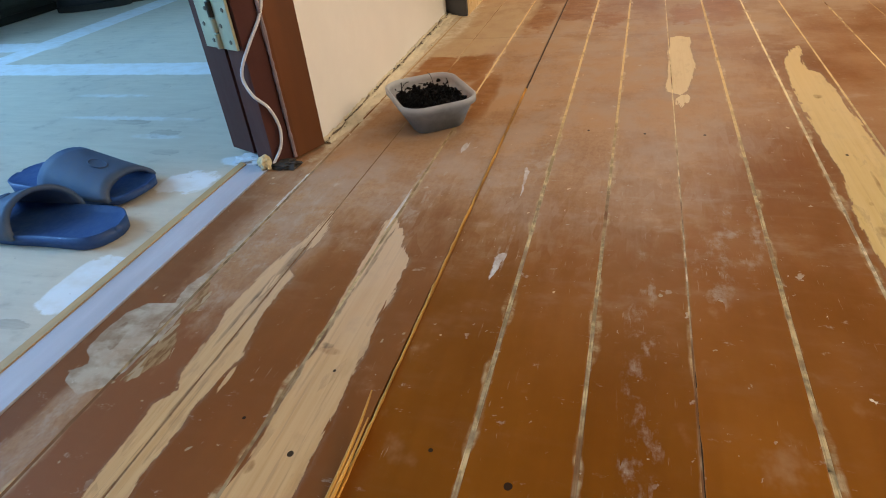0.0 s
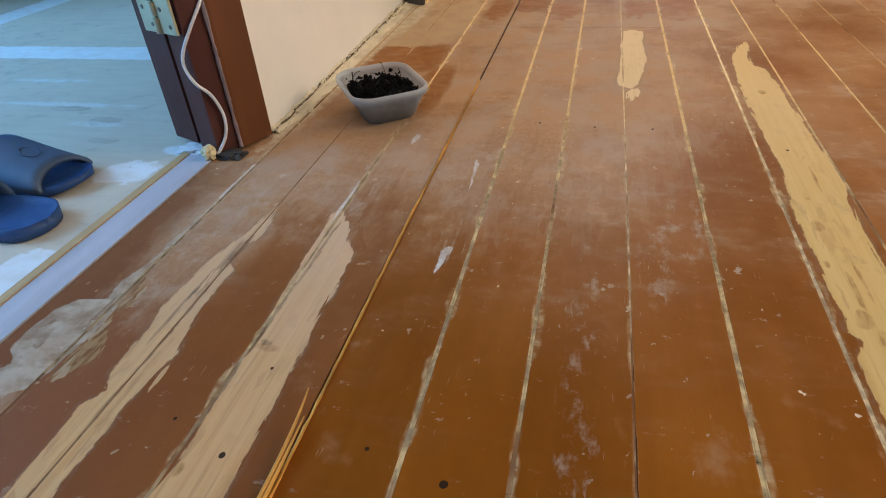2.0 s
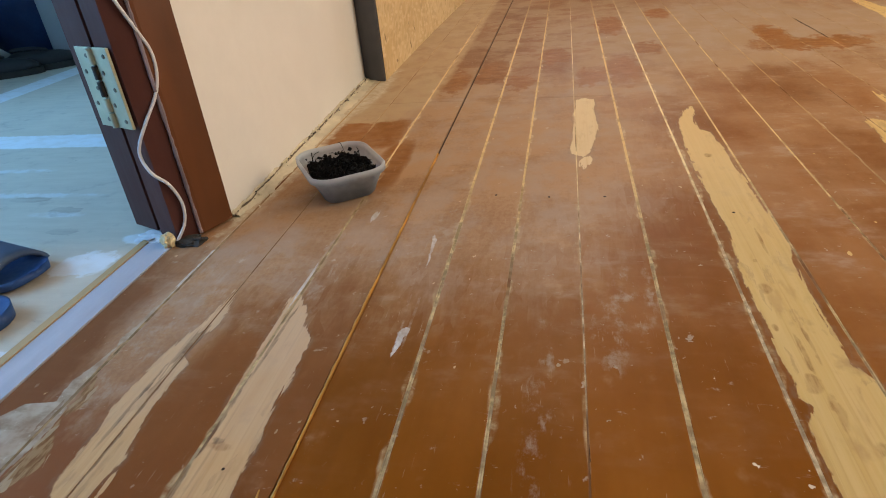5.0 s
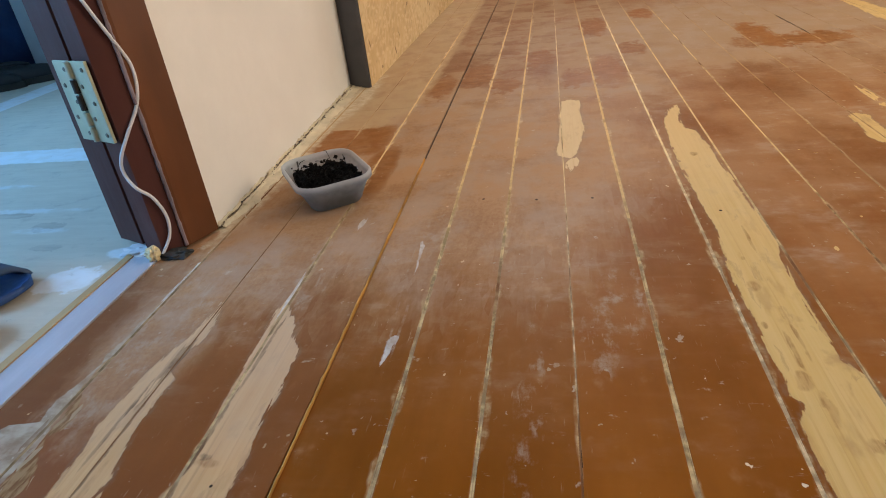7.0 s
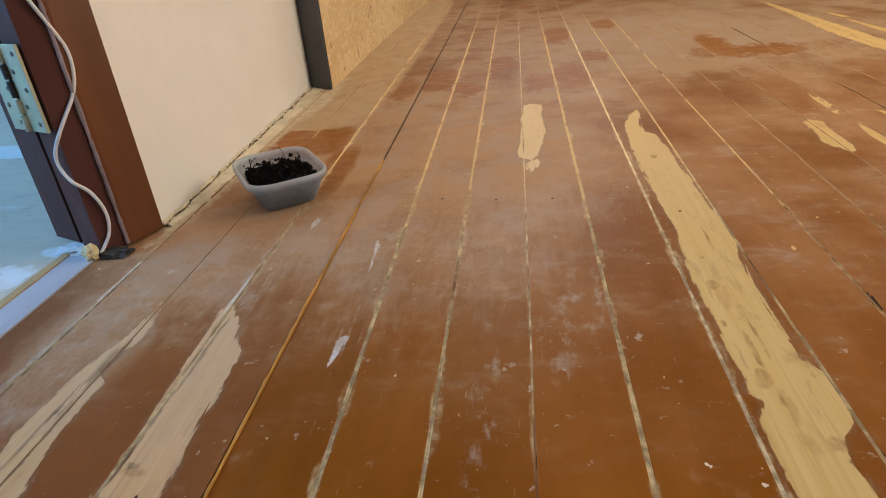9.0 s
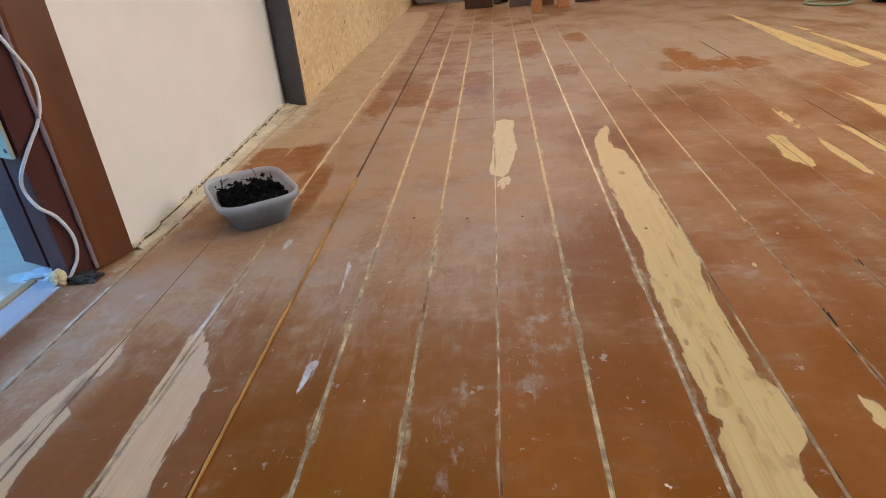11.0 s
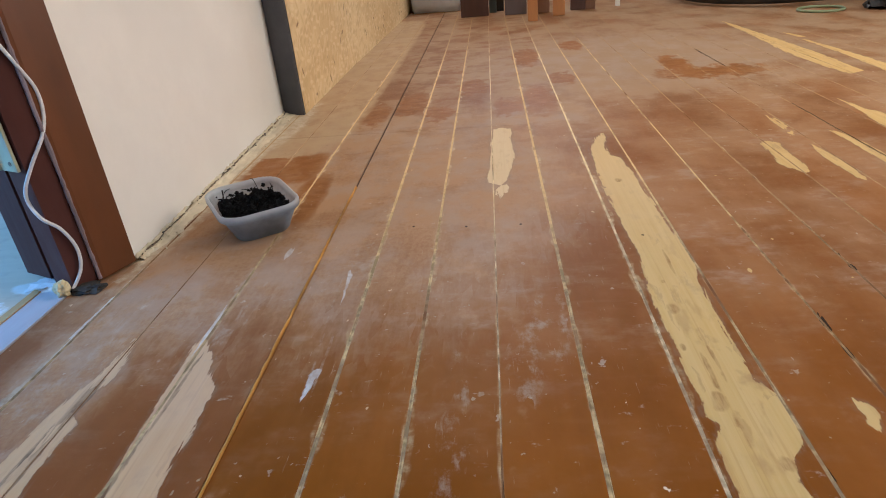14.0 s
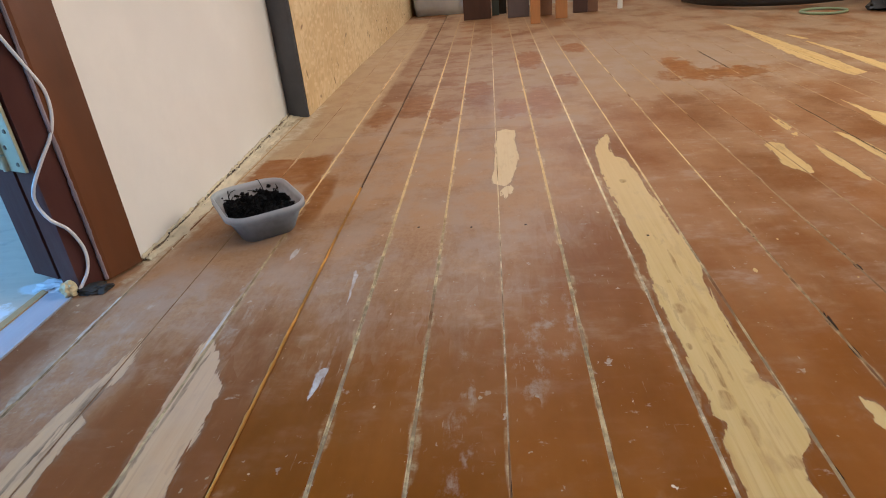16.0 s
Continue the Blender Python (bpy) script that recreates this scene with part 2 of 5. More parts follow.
# the two stripped bands by the doorway
strip("bare", 0.010, (0.234, -0.208, -0.167), (0.262, -0.209, -0.171), (0.304, -0.211, -0.1695), (0.328, -0.214, -0.172), (0.348, -0.200, -0.169), (0.365, -0.211, -0.168), (0.401, -0.215, -0.161),
      (0.431, -0.214, -0.169), (0.464, -0.221, -0.175), (0.507, -0.218, -0.177), (0.538, -0.2155, -0.174), (0.556, -0.213, -0.193), (0.589, -0.206, -0.182), (0.613, -0.197, -0.175), (0.656, -0.194, -0.184), (0.69, -0.189, -0.189))
strip("bare", 0.010, (0.258, -0.094, -0.035), (0.284, -0.089, -0.0355), (0.304, -0.088, -0.036), (0.355, -0.090, -0.036), (0.382, -0.096, -0.038), (0.406, -0.093, -0.0385), (0.440, -0.090, -0.040),
      (0.485, -0.096, -0.044), (0.528, -0.099, -0.041), (0.590, -0.102, -0.0455), (0.612, -0.103, -0.059), (0.648, -0.105, -0.071), (0.668, -0.106, -0.088), (0.695, -0.098, -0.098))
# the long yellow band and the short one
strip("bare", 0.012, (0.438, 0.459, 0.518), (0.455, 0.459, 0.514), (0.483, 0.458, 0.521), (0.499, 0.4585, 0.536), (0.522, 0.469, 0.539), (0.532, 0.460, 0.540), (0.554, 0.464, 0.541), (0.567, 0.463, 0.533),
      (0.584, 0.462, 0.524), (0.631, 0.462, 0.527), (0.697, 0.460, 0.525), (0.775, 0.463, 0.530), (0.819, 0.467, 0.538), (0.868, 0.470, 0.537), (0.953, 0.466, 0.536), (1.09, 0.465, 0.532), (1.17, 0.466, 0.530))
strip("bare", 0.013, (1.10, 0.49, 0.49), (1.17, 0.466, 0.530), (1.268, 0.468, 0.521), (1.285, 0.470, 0.507), (1.33, 0.474, 0.506), (1.36, 0.483, 0.511), (1.40, 0.497, 0.520), (1.435, 0.515, 0.515))
strip("bare", 0.011, (1.146, 0.283, 0.283), (1.152, 0.275, 0.284), (1.165, 0.257, 0.290), (1.188, 0.257, 0.299), (1.243, 0.262, 0.307), (1.30, 0.264, 0.315), (1.344, 0.265, 0.315), (1.406, 0.266, 0.312),
      (1.443, 0.268, 0.311), (1.46, 0.269, 0.314), (1.51, 0.271, 0.313), (1.525, 0.29, 0.29))
# flaked old filler: the pale part and the brown part beside it
strip("flake", 0.010, (0.322, -0.298, -0.298), (0.336, -0.329, -0.281), (0.350, -0.337, -0.276), (0.362, -0.321, -0.272), (0.379, -0.340, -0.271), (0.406, -0.343, -0.268), (0.440, -0.341, -0.270), (0.461, -0.327, -0.273),
      (0.467, -0.291, -0.275), (0.500, -0.300, -0.279), (0.519, -0.291, -0.280), (0.56, -0.284, -0.281), (0.575, -0.290, -0.280), (0.61, -0.286, -0.279), (0.66, -0.285, -0.278), (0.70, -0.28, -0.28))
strip("rust", 0.016, (0.345, -0.266, -0.266), (0.36, -0.271, -0.251), (0.384, -0.269, -0.239), (0.404, -0.267, -0.246), (0.430, -0.266, -0.260), (0.446, -0.269, -0.266), (0.463, -0.272, -0.257), (0.484, -0.276, -0.257), (0.505, -0.278, -0.268), (0.52, -0.28, -0.28))
# two chalky chips by the splintered joint, with their scratch
strip("putty", 0.004, (0.750, 0.061, 0.061), (0.773, 0.0595, 0.063), (0.830, 0.0545, 0.063), (0.840, 0.053, 0.060), (0.846, 0.056, 0.056))
strip("putty", 0.004, (0.562, 0.058, 0.058), (0.577, 0.0575, 0.0635), (0.606, 0.0570, 0.0675), (0.615, 0.058, 0.069), (0.62, 0.064, 0.064))
strip("scuff", 0.004, (0.600, 0.058, 0.058), (0.615, 0.0565, 0.0610), (0.70, 0.0510, 0.0545), (0.80, 0.0475, 0.0505), (0.88, 0.050, 0.053), (0.90, 0.054, 0.054))
# stripped patches further in
strip("bare", 0.020, (1.835, 1.25, 1.25), (1.86, 1.236, 1.295), (2.0, 1.228, 1.300), (2.155, 1.222, 1.302), (2.261, 1.230, 1.300), (2.40, 1.237, 1.296), (2.546, 1.247, 1.292), (2.62, 1.252, 1.290), (2.78, 1.258, 1.283), (2.92, 1.27, 1.27))
strip("bare", 0.020, (1.60, 1.37, 1.37), (1.68, 1.342, 1.396), (1.863, 1.344, 1.393), (2.0, 1.352, 1.392), (2.176, 1.358, 1.385), (2.378, 1.360, 1.372), (2.40, 1.365, 1.365))
strip("bare", 0.012, (2.42, 1.39, 1.39), (2.43, 1.368, 1.394), (2.52, 1.362, 1.376), (2.54, 1.366, 1.366))
strip("bare", 0.014, (1.22, 1.10, 1.10), (1.27, 1.077, 1.128), (1.38, 1.079, 1.130), (1.47, 1.088, 1.127), (1.50, 1.092, 1.108), (1.56, 1.095, 1.104), (1.60, 1.098, 1.098))
strip("bare", 0.014, (1.13, 0.819, 0.819), (1.14, 0.812, 0.829), (1.166, 0.800, 0.834), (1.188, 0.795, 0.836), (1.25, 0.802, 0.838), (1.30, 0.808, 0.840), (1.32, 0.82, 0.82))
strip("bare", 0.010, (1.085, 0.895, 0.895), (1.10, 0.886, 0.901), (1.184, 0.884, 0.905), (1.21, 0.884, 0.902), (1.25, 0.889, 0.899), (1.285, 0.894, 0.894))
strip("bare", 0.012, (1.08, 0.978, 0.978), (1.12, 0.966, 0.990), (1.217, 0.967, 0.992), (1.27, 0.968, 0.990), (1.326, 0.966, 0.988), (1.35, 0.964, 0.975), (1.37, 0.964, 0.964))
strip("bare", 0.008, (0.505, 0.605, 0.605), (0.52, 0.598, 0.611), (0.530, 0.602, 0.617), (0.540, 0.600, 0.618), (0.551, 0.602, 0.606), (0.556, 0.603, 0.603))
mark("bare", -0.160, 0.37, 0.0028, 0.018, 2, 2, 1.1)
mark("bare", 0.279, 1.112, 0.009, 0.022, 2, 2, 1.6)
mark("bare", 0.285, 1.13, 0.006, 0.014, 2, 2, 1.6)
mark("bare", 0.894, 1.43, 0.008, 0.05, 2, 3, 1.2)
mark("bare", 0.888, 1.355, 0.006, 0.012, 2, 2, 1.6)
mark("bare", 0.600, 0.80, 0.0025, 0.005, 2, 2, 1.2)
mark("scuff", -0.300, 0.25, 0.026, 0.18, 2, 2, 1.2)
mark("scuff", -0.288, 0.30, 0.016, 0.14, 2, 2, 1.0)
mark("dust_sheen", -0.298, 0.24, 0.022, 0.16, 2, 2, 1.0)
mark("scuff", 0.068, 0.68, 0.002, 0.09, 2, 2, 1.0)
mark("scuff", 0.070, 0.87, 0.022, 0.045, 2, 2, 1.5)
mark("scuff", -0.075, 0.70, 0.020, 0.07, 2, 2, 1.5)
mark("scuff", -0.25, 0.60, 0.05, 0.16, 2, 2, 1.5)
mark("scuff", 0.33, 0.70, 0.03, 0.06, 2, 2, 1.6)
mark("scuff", 0.220, 0.42, 0.012, 0.20, 2, 2, 1.5)
mark("scuff", 0.295, 0.62, 0.022, 0.07, 2, 2, 1.6)
mark("scuff", 0.10, 1.5405, 0.30, 0.0045, 6, 2, 1.4)
mark("dust_sheen", -0.085, 1.42, 0.026, 0.08, 2, 2, 1.0)
mark("scuff", -0.2830, 0.80, 0.0080, 0.24, 2, 2, 1.8)
mark("putty", -0.2815, 0.72, 0.0022, 0.10, 2, 2, 2.6)
mark("scuff", -0.0960, 0.80, 0.0070, 0.16, 2, 2, 1.8)
mark("putty", -0.0970, 0.74, 0.0020, 0.06, 2, 2, 2.6)
mark("putty", -0.055, 0.91, 0.004, 0.020, 2, 2, 0.8)
# hazy reflection of the far window, put into the colour of dusty boards
mark("dust_sheen", 0.31, 1.72, 0.06, 0.22, 2, 2, 0.8)
mark("dust_sheen", 0.14, 1.58, 0.20, 0.06, 2, 2, 0.8)
# broad cool sheen from the doorway, painted in as a greyish dusty tint
mark("dust_sheen", 0.04, 1.22, 0.36, 0.50, 2, 2, 1.2)
mark("dust_sheen", -0.17, 0.86, 0.15, 0.20, 2, 2, 1.4)
mark("dust_sheen", 0.75, 2.3, 0.5, 0.5, 2, 2, 0.9)
mark("dust_sheen", -0.285, 1.35, 0.035, 0.50, 2, 4, 1.3)
mark("dust_sheen", -0.24, 0.62, 0.07, 0.16, 2, 2, 1.0)
mark("dust_sheen", -0.10, 1.40, 0.035, 0.08, 2, 2, 0.9)
mark("dust_sheen", 0.44, 1.62, 0.10, 0.10, 2, 2, 1.0)
mark("lime", -0.288, 1.36, 0.026, 0.46, 2, 6, 1.6)
mark("lime", -0.270, 1.68, 0.034, 0.20, 2, 3, 1.6)
mark("lime", -0.292, 0.96, 0.012, 0.10, 2, 3, 1.6)
mark("fresh", -0.085, 1.13, 0.032, 0.13, 3, 3, 0.5)
mark("fresh", -0.185, 1.31, 0.088, 0.10, 4, 4, 0.4)
mark("fresh", 0.045, 1.80, 0.044, 0.11, 4, 2, 1.5)
mark("fresh", 0.405, 1.78, 0.046, 0.13, 4, 2, 1.6)
mark("fresh", 0.315, 1.72, 0.040, 0.07, 4, 2, 1.8)
mark("fresh", 0.49, 2.02, 0.040, 0.07, 4, 2, 1.8)
mark("fresh", 0.13, 1.70, 0.040, 0.06, 4, 2, 1.8)
mark("fresh", 0.40, 2.42, 0.046, 0.15, 4, 2, 1.6)
mark("fresh", 0.22, 1.98, 0.044, 0.09, 4, 2, 1.7)
mark("fresh", 0.585, 2.60, 0.044, 0.10, 4, 2, 1.6)
mark("fresh", 0.93, 1.98, 0.16, 0.075, 2, 2, 2.0)
mark("fresh", 0.86, 2.12, 0.045, 0.12, 3, 2, 2.0)
mark("fresh", -0.06, 1.72, 0.05, 0.11, 4, 2, 1.6)
mark("tan", -0.20, 2.6, 0.13, 1.18, 4, 8, 0.5)
mark("tan", -0.23, 1.47, 0.10, 0.08, 4, 4, 0.5)
mark("dot", 0.2685, 0.16, 0.0011, 0.30, 2, 8, 0.7)
mark("dot", 0.6345, 0.625, 0.0024, 0.018, 2, 2, 1.6)
mark("dot", 0.635, 0.672, 0.0040, 0.012, 2, 2, 1.6)
mark("dot", 0.6355, 0.700, 0.0022, 0.014, 2, 2, 1.6)
mark("dot", 0.726, 0.795, 0.0030, 0.010, 2, 2, 1.5)
mark("dot", 0.727, 0.84, 0.0018, 0.020, 2, 2, 1.5)
mark("dot", 0.5385, 0.42, 0.0020, 0.045, 2, 2, 0.8)
mark("dot", 0.9855, 1.36, 0.0022, 0.22, 2, 6, 0.6)
mark("dot", 0.9855, 2.20, 0.0030, 0.16, 2, 6, 0.6)
mark("dot", 0.001, 1.90, 0.0012, 0.70, 2, 8, 0.5)
mark("split", -0.192, 0.560, 0.0050, 0.055, 2, 2, 1.6)
mark("split", -0.200, 0.470, 0.0022, 0.050, 2, 2, 1.6)
mark("split", -0.188, 0.245, 0.0016, 0.040, 2, 2, 1.4)
mark("split", -0.188, 0.335, 0.0024, 0.036, 2, 2, 1.4)
mark("split", -0.187, 0.405, 0.0022, 0.026, 2, 2, 1.4)
mark("split", -0.187, 0.490, 0.0024, 0.045, 2, 2, 1.4)
mark("split", -0.186, 0.570, 0.0020, 0.030, 2, 2, 1.4)
mark("split", -0.0925, 0.36, 0.0026, 0.060, 2, 2, 1.6)
mark("split", -0.0905, 0.47, 0.0022, 0.050, 2, 2, 1.6)
mark("split", -0.0885, 0.57, 0.0022, 0.050, 2, 2, 1.6)
mark("split", -0.0800, 0.432, 0.0080, 0.004, 2, 2, 1.0)
mark("dot", -0.055, 0.303, 0.0028, 0.0031, 2, 2, 0.2)
mark("dot", -0.058, 0.400, 0.0015, 0.0018, 2, 2, 0.2)
mark("dot", 0.128, 0.310, 0.0033, 0.0036, 2, 2, 0.2)
mark("dot", 0.060, 0.330, 0.002, 0.002, 2, 2, 0.2)
mark("dot", 0.135, 0.985, 0.0023, 0.0026, 2, 2, 0.5)
mark("dot", 0.222, 0.975, 0.0023, 0.0026, 2, 2, 0.5)
mark("dot", 0.310, 0.975, 0.0023, 0.0026, 2, 2, 0.5)
mark("dot", 0.490, 0.918, 0.0023, 0.0026, 2, 2, 0.5)
mark("dot", -0.116, 0.330, 0.0018, 0.0018, 2, 2, 0.2)
mark("knot", 0.497, 1.145, 0.006, 0.009, 2, 2, 0.9)
mark("knot", 0.478, 0.715, 0.008, 0.010, 2, 2, 0.9)
mark("knot", 0.480, 0.552, 0.007, 0.012, 2, 2, 1.2)
mark("knot", 0.486, 0.60, 0.0025, 0.030, 2, 2, 1.2)
mark("knot", 0.497, 0.62, 0.0020, 0.035, 2, 2, 1.2)
mark("knot", 0.489, 0.515, 0.005, 0.018, 2, 2, 1.4)
mark("knot", 0.470, 0.64, 0.003, 0.006, 2, 2, 1.0)
mark("knot", 0.484, 0.78, 0.0025, 0.004, 2, 2, 1.0)
mark("knot", 0.505, 0.83, 0.002, 0.03, 2, 2, 1.4)
mark("knot", 0.512, 0.475, 0.007, 0.010, 2, 2, 1.3)
mark("knot", -0.076, 0.425, 0.013, 0.006, 2, 2, 1.2)
mark("knot", -0.083, 0.285, 0.004, 0.006, 2, 2, 0.8)


def mark_masks(n, co, rag, marks, blob=None):
    """The largest of the masks of each kind of mark."""
    masks = {}
    for kind, x, y, hw, hl, px, py, amp in marks:
        u = n.vec("MULTIPLY", n.vec("SUBTRACT", co, (x, y, 0)), (1 / hw, 1 / hl, 0))
        sway = n.add("ShaderNodeVectorMath", operation="SCALE")
        sway.inputs[0].default_value = (amp * min(2.2, 0.030 / hw), amp * min(2.2, 0.16 / hl), 0)
        n.link(blob if blob is not None and kind in ("flake", "dust_sheen", "lime", "fresh", "tan", "knot") else rag, sway.inputs["Scale"])
        u = n.vec("ABSOLUTE", n.vec("ADD", u, sway.outputs[0]), (0, 0, 0))
        q = n.add("ShaderNodeSeparateXYZ")
        n.link(u, q.inputs[0])
        f = n.math("ADD", n.math("POWER", q.outputs[0], px), n.math("POWER", q.outputs[1], py))
        f = n.math("ADD", f, n.math("MULTIPLY", rag, amp * 0.8))
        soft = {"flake": 0.16, "scuff": 0.5, "dust_sheen": 0.7, "lime": 0.8, "tan": 0.35, "fresh": 0.7, "knot": 0.6, "putty": 0.3, "split": 0.5, "haze": 0.8}.get(kind, 0.09)
        k = n.step(f, 1 - soft, 1 + soft, 1.0, 0.0)
        masks[kind] = n.math("MAXIMUM", masks[kind], k) if kind in masks else k
        if kind == "bare":
            k = n.step(f, 0.75, 1.7, 1.0, 0.0)
            masks["halo"] = n.math("MAXIMUM", masks["halo"], k) if "halo" in masks else k
    return masks


def strip_masks(n, X, Y, rag, crumb, fibre, x0, x1, masks):
    """Adds the strips that cross this board to the masks of their kinds."""
    for kind, ragged, stops in STRIPS:
        lo, hi = min(p[1] for p in stops) - 0.004, max(p[2] for p in stops) + 0.004
        if hi < x0 or lo > x1:
            continue
        ya, yb = stops[0][0], stops[-1][0]
        ramp = n.add("ShaderNodeValToRGB")
        cr = ramp.color_ramp
        cr.interpolation = "LINEAR"
        for y, a, b in stops[1:-1]:
            cr.elements.new((y - ya) / (yb - ya))
        for e, (y, a, b) in zip(cr.elements, stops):
            e.color = ((a - lo) / (hi - lo), (b - lo) / (hi - lo), 0, 1)
        n.link(n.math("DIVIDE", n.math("SUBTRACT", Y, ya), yb - ya, clamp=True), ramp.inputs[0])
        sep = n.add("ShaderNodeSeparateColor")
        n.link(ramp.outputs[0], sep.inputs[0])
        left = n.math("MULTIPLY_ADD", sep.outputs[0], hi - lo, lo)
        right = n.math("MULTIPLY_ADD", sep.outputs[1], hi - lo, lo)
        d = n.math("MINIMUM", n.math("SUBTRACT", X, left), n.math("SUBTRACT", right, X))
        d = n.math("MULTIPLY_ADD", rag, ragged, d)
        d = n.math("MULTIPLY_ADD", crumb, 0.0042, d)
        # the far end frays into fibres
        d = n.math("MULTIPLY_ADD", fibre, n.step(Y, yb - min(0.16, 0.5 * (yb - ya)), yb, 0.001, 0.026 if kind == "bare" else 0.006), d)
        inside = n.step(n.math("SUBTRACT", yb, Y), 0.0, 0.002)
        if stops[0][2] - stops[0][1] < 0.001:
            inside = n.math("MULTIPLY", inside, n.step(n.math("SUBTRACT", Y, ya), 0.0, 0.002))
        for name, a, b in ((kind, -0.0004, 0.0012), ("halo", -0.007, 0.003)):
            if name == "halo" and kind != "bare":
                continue
            k = n.math("MULTIPLY", n.step(d, a, b), inside)
            masks[name] = n.math("MAXIMUM", masks[name], k) if name in masks else k
    return masks


PINK = (0.56, 0.32, 0.13), (0.64, 0.40, 0.19)
YELLOW = (0.60, 0.385, 0.125), (0.67, 0.460, 0.185)
WHITISH = (0.74, 0.58, 0.38), (0.80, 0.66, 0.47)


def board_material(x0, x1, wl, wr):
    """Red-brown gloss floor paint on pine, worn through where marks lie, with old filler along both edges."""
    m, n, b = material("worn_floor_paint")
    co = n.add("ShaderNodeNewGeometry").outputs["Position"]
    xyz = n.add("ShaderNodeSeparateXYZ")
    n.link(co, xyz.inputs[0])
    X, Y = xyz.outputs[0], xyz.outputs[1]
    streak = n.noise(co, (70, 9, 1), 1, 5, 0.6)
    torn = n.noise(co, (170, 34, 1), 1, 4, 0.65)
    shard = n.cells(co, (95, 24, 1), 3.0)[0]
    rag = n.math("ADD", n.math("ADD", n.math("MULTIPLY", streak, 0.45), n.math("MULTIPLY", torn, 0.55)), n.math("MULTIPLY_ADD", shard, 0.34, -0.67))
    fine = n.noise(co, (1, 0.6, 1), 160, 4, 0.7)
    blot = n.noise(co, (1, 0.7, 1), 6, 5, 0.6)
    mid = n.noise(co, (1, 0.8, 1), 22, 4, 0.6)
    paint = n.mix(n.step(blot, 0.3, 0.7), (0.215, 0.064, 0.003), (0.275, 0.088, 0.007))
    paint = n.mix(n.step(n.noise(co, (30, 2, 1), 1, 3), 0.35, 0.7, 0, 0.35), paint, (0.175, 0.051, 0.003))
    # bluish light from the doorway, put into the paint colour of the left boards
    if x1 < 0.03:
        paint = n.mix(n.step(n.math("ADD", Y, n.math("MULTIPLY", mid, 0.3)), 0.8, 1.2, 0.75 if x1 < -0.1 else 0.45, 0.0), paint, (0.205, 0.084, 0.040))
    tone = 0.86 + 0.26 * ((x0 * 7.31) % 1.0)
    paint = n.mix(1.0, paint, (tone, tone * 0.99, tone * 0.97), "MULTIPLY")
    marks = [k for k in MARKS if k[1] + k[3] * 1.3 > x0 and k[1] - k[3] * 1.3 < x1]
    blob = n.math("SUBTRACT", n.noise(co, (26, 22, 1), 1, 4, 0.6), 0.5)
    crumb = n.math("SUBTRACT", n.noise(co, (330, 120, 1), 1, 3, 0.6), 0.5)
    fibre = n.math("SUBTRACT", n.noise(co, (210, 7, 1), 1, 3, 0.55), 0.5)
    mk = strip_masks(n, X, Y, rag, crumb, fibre, x0, x1, mark_masks(n, co, rag, marks, blob))
    # pale haze over the paint: blotchy, and stronger along y towards the far end
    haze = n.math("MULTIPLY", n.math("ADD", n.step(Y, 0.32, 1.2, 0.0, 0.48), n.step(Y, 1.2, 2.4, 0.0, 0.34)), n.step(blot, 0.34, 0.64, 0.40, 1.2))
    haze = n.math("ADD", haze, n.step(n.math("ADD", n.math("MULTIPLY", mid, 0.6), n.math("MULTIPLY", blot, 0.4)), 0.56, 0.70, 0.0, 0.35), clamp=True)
    # these marks colour in both dusty paint and the sheen lying on it
    if "dust_sheen" in mk:
        haze = n.math("ADD", haze, n.math("MULTIPLY", mk["dust_sheen"], n.step(fine, 0.2, 0.7, 0.25, 0.6)), clamp=True)
    worn = n.noise(n.vec("ADD", co, (0, x0 * 1.9, 0)), (5.5, 9, 1), 1, 5, 0.6)
    kept = n.math("MULTIPLY", n.step(worn, 0.50, 0.58), n.step(Y, 1.2, 1.8, 0.2, 0.6 if x0 < 0.45 else 0.2))
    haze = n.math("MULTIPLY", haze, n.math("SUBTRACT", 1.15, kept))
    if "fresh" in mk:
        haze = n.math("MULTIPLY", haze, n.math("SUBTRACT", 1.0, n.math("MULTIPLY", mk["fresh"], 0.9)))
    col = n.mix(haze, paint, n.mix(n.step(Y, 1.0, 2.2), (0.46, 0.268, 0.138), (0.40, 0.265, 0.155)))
    cloud = n.noise(co, (9, 16, 1), 1, 5, 0.62)
    cloud2 = n.noise(co, (28, 46, 1), 1, 4, 0.6)
    chalk = n.math("MULTIPLY", n.step(cloud, 0.48, 0.70, 0.0, 0.70), n.step(cloud2, 0.36, 0.62, 0.10, 1.0))
    chalk = n.math("MULTIPLY", chalk, n.step(blot, 0.35, 0.60, 0.25, 1.0))
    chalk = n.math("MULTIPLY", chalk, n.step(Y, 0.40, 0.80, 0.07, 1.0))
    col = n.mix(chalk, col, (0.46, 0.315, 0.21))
    wipe = n.noise(co, (7, 60, 1), 1, 3, 0.5)
    col = n.mix(n.math("MULTIPLY", n.step(wipe, 0.55, 0.75, 0.0, 0.14), n.step(Y, 0.5, 1.0, 0.25, 1.0)), col, (0.40, 0.23, 0.12))
    chips = n.step(n.noise(co, (1, 0.8, 1), 85, 2, 0.5), 0.728, 0.750)
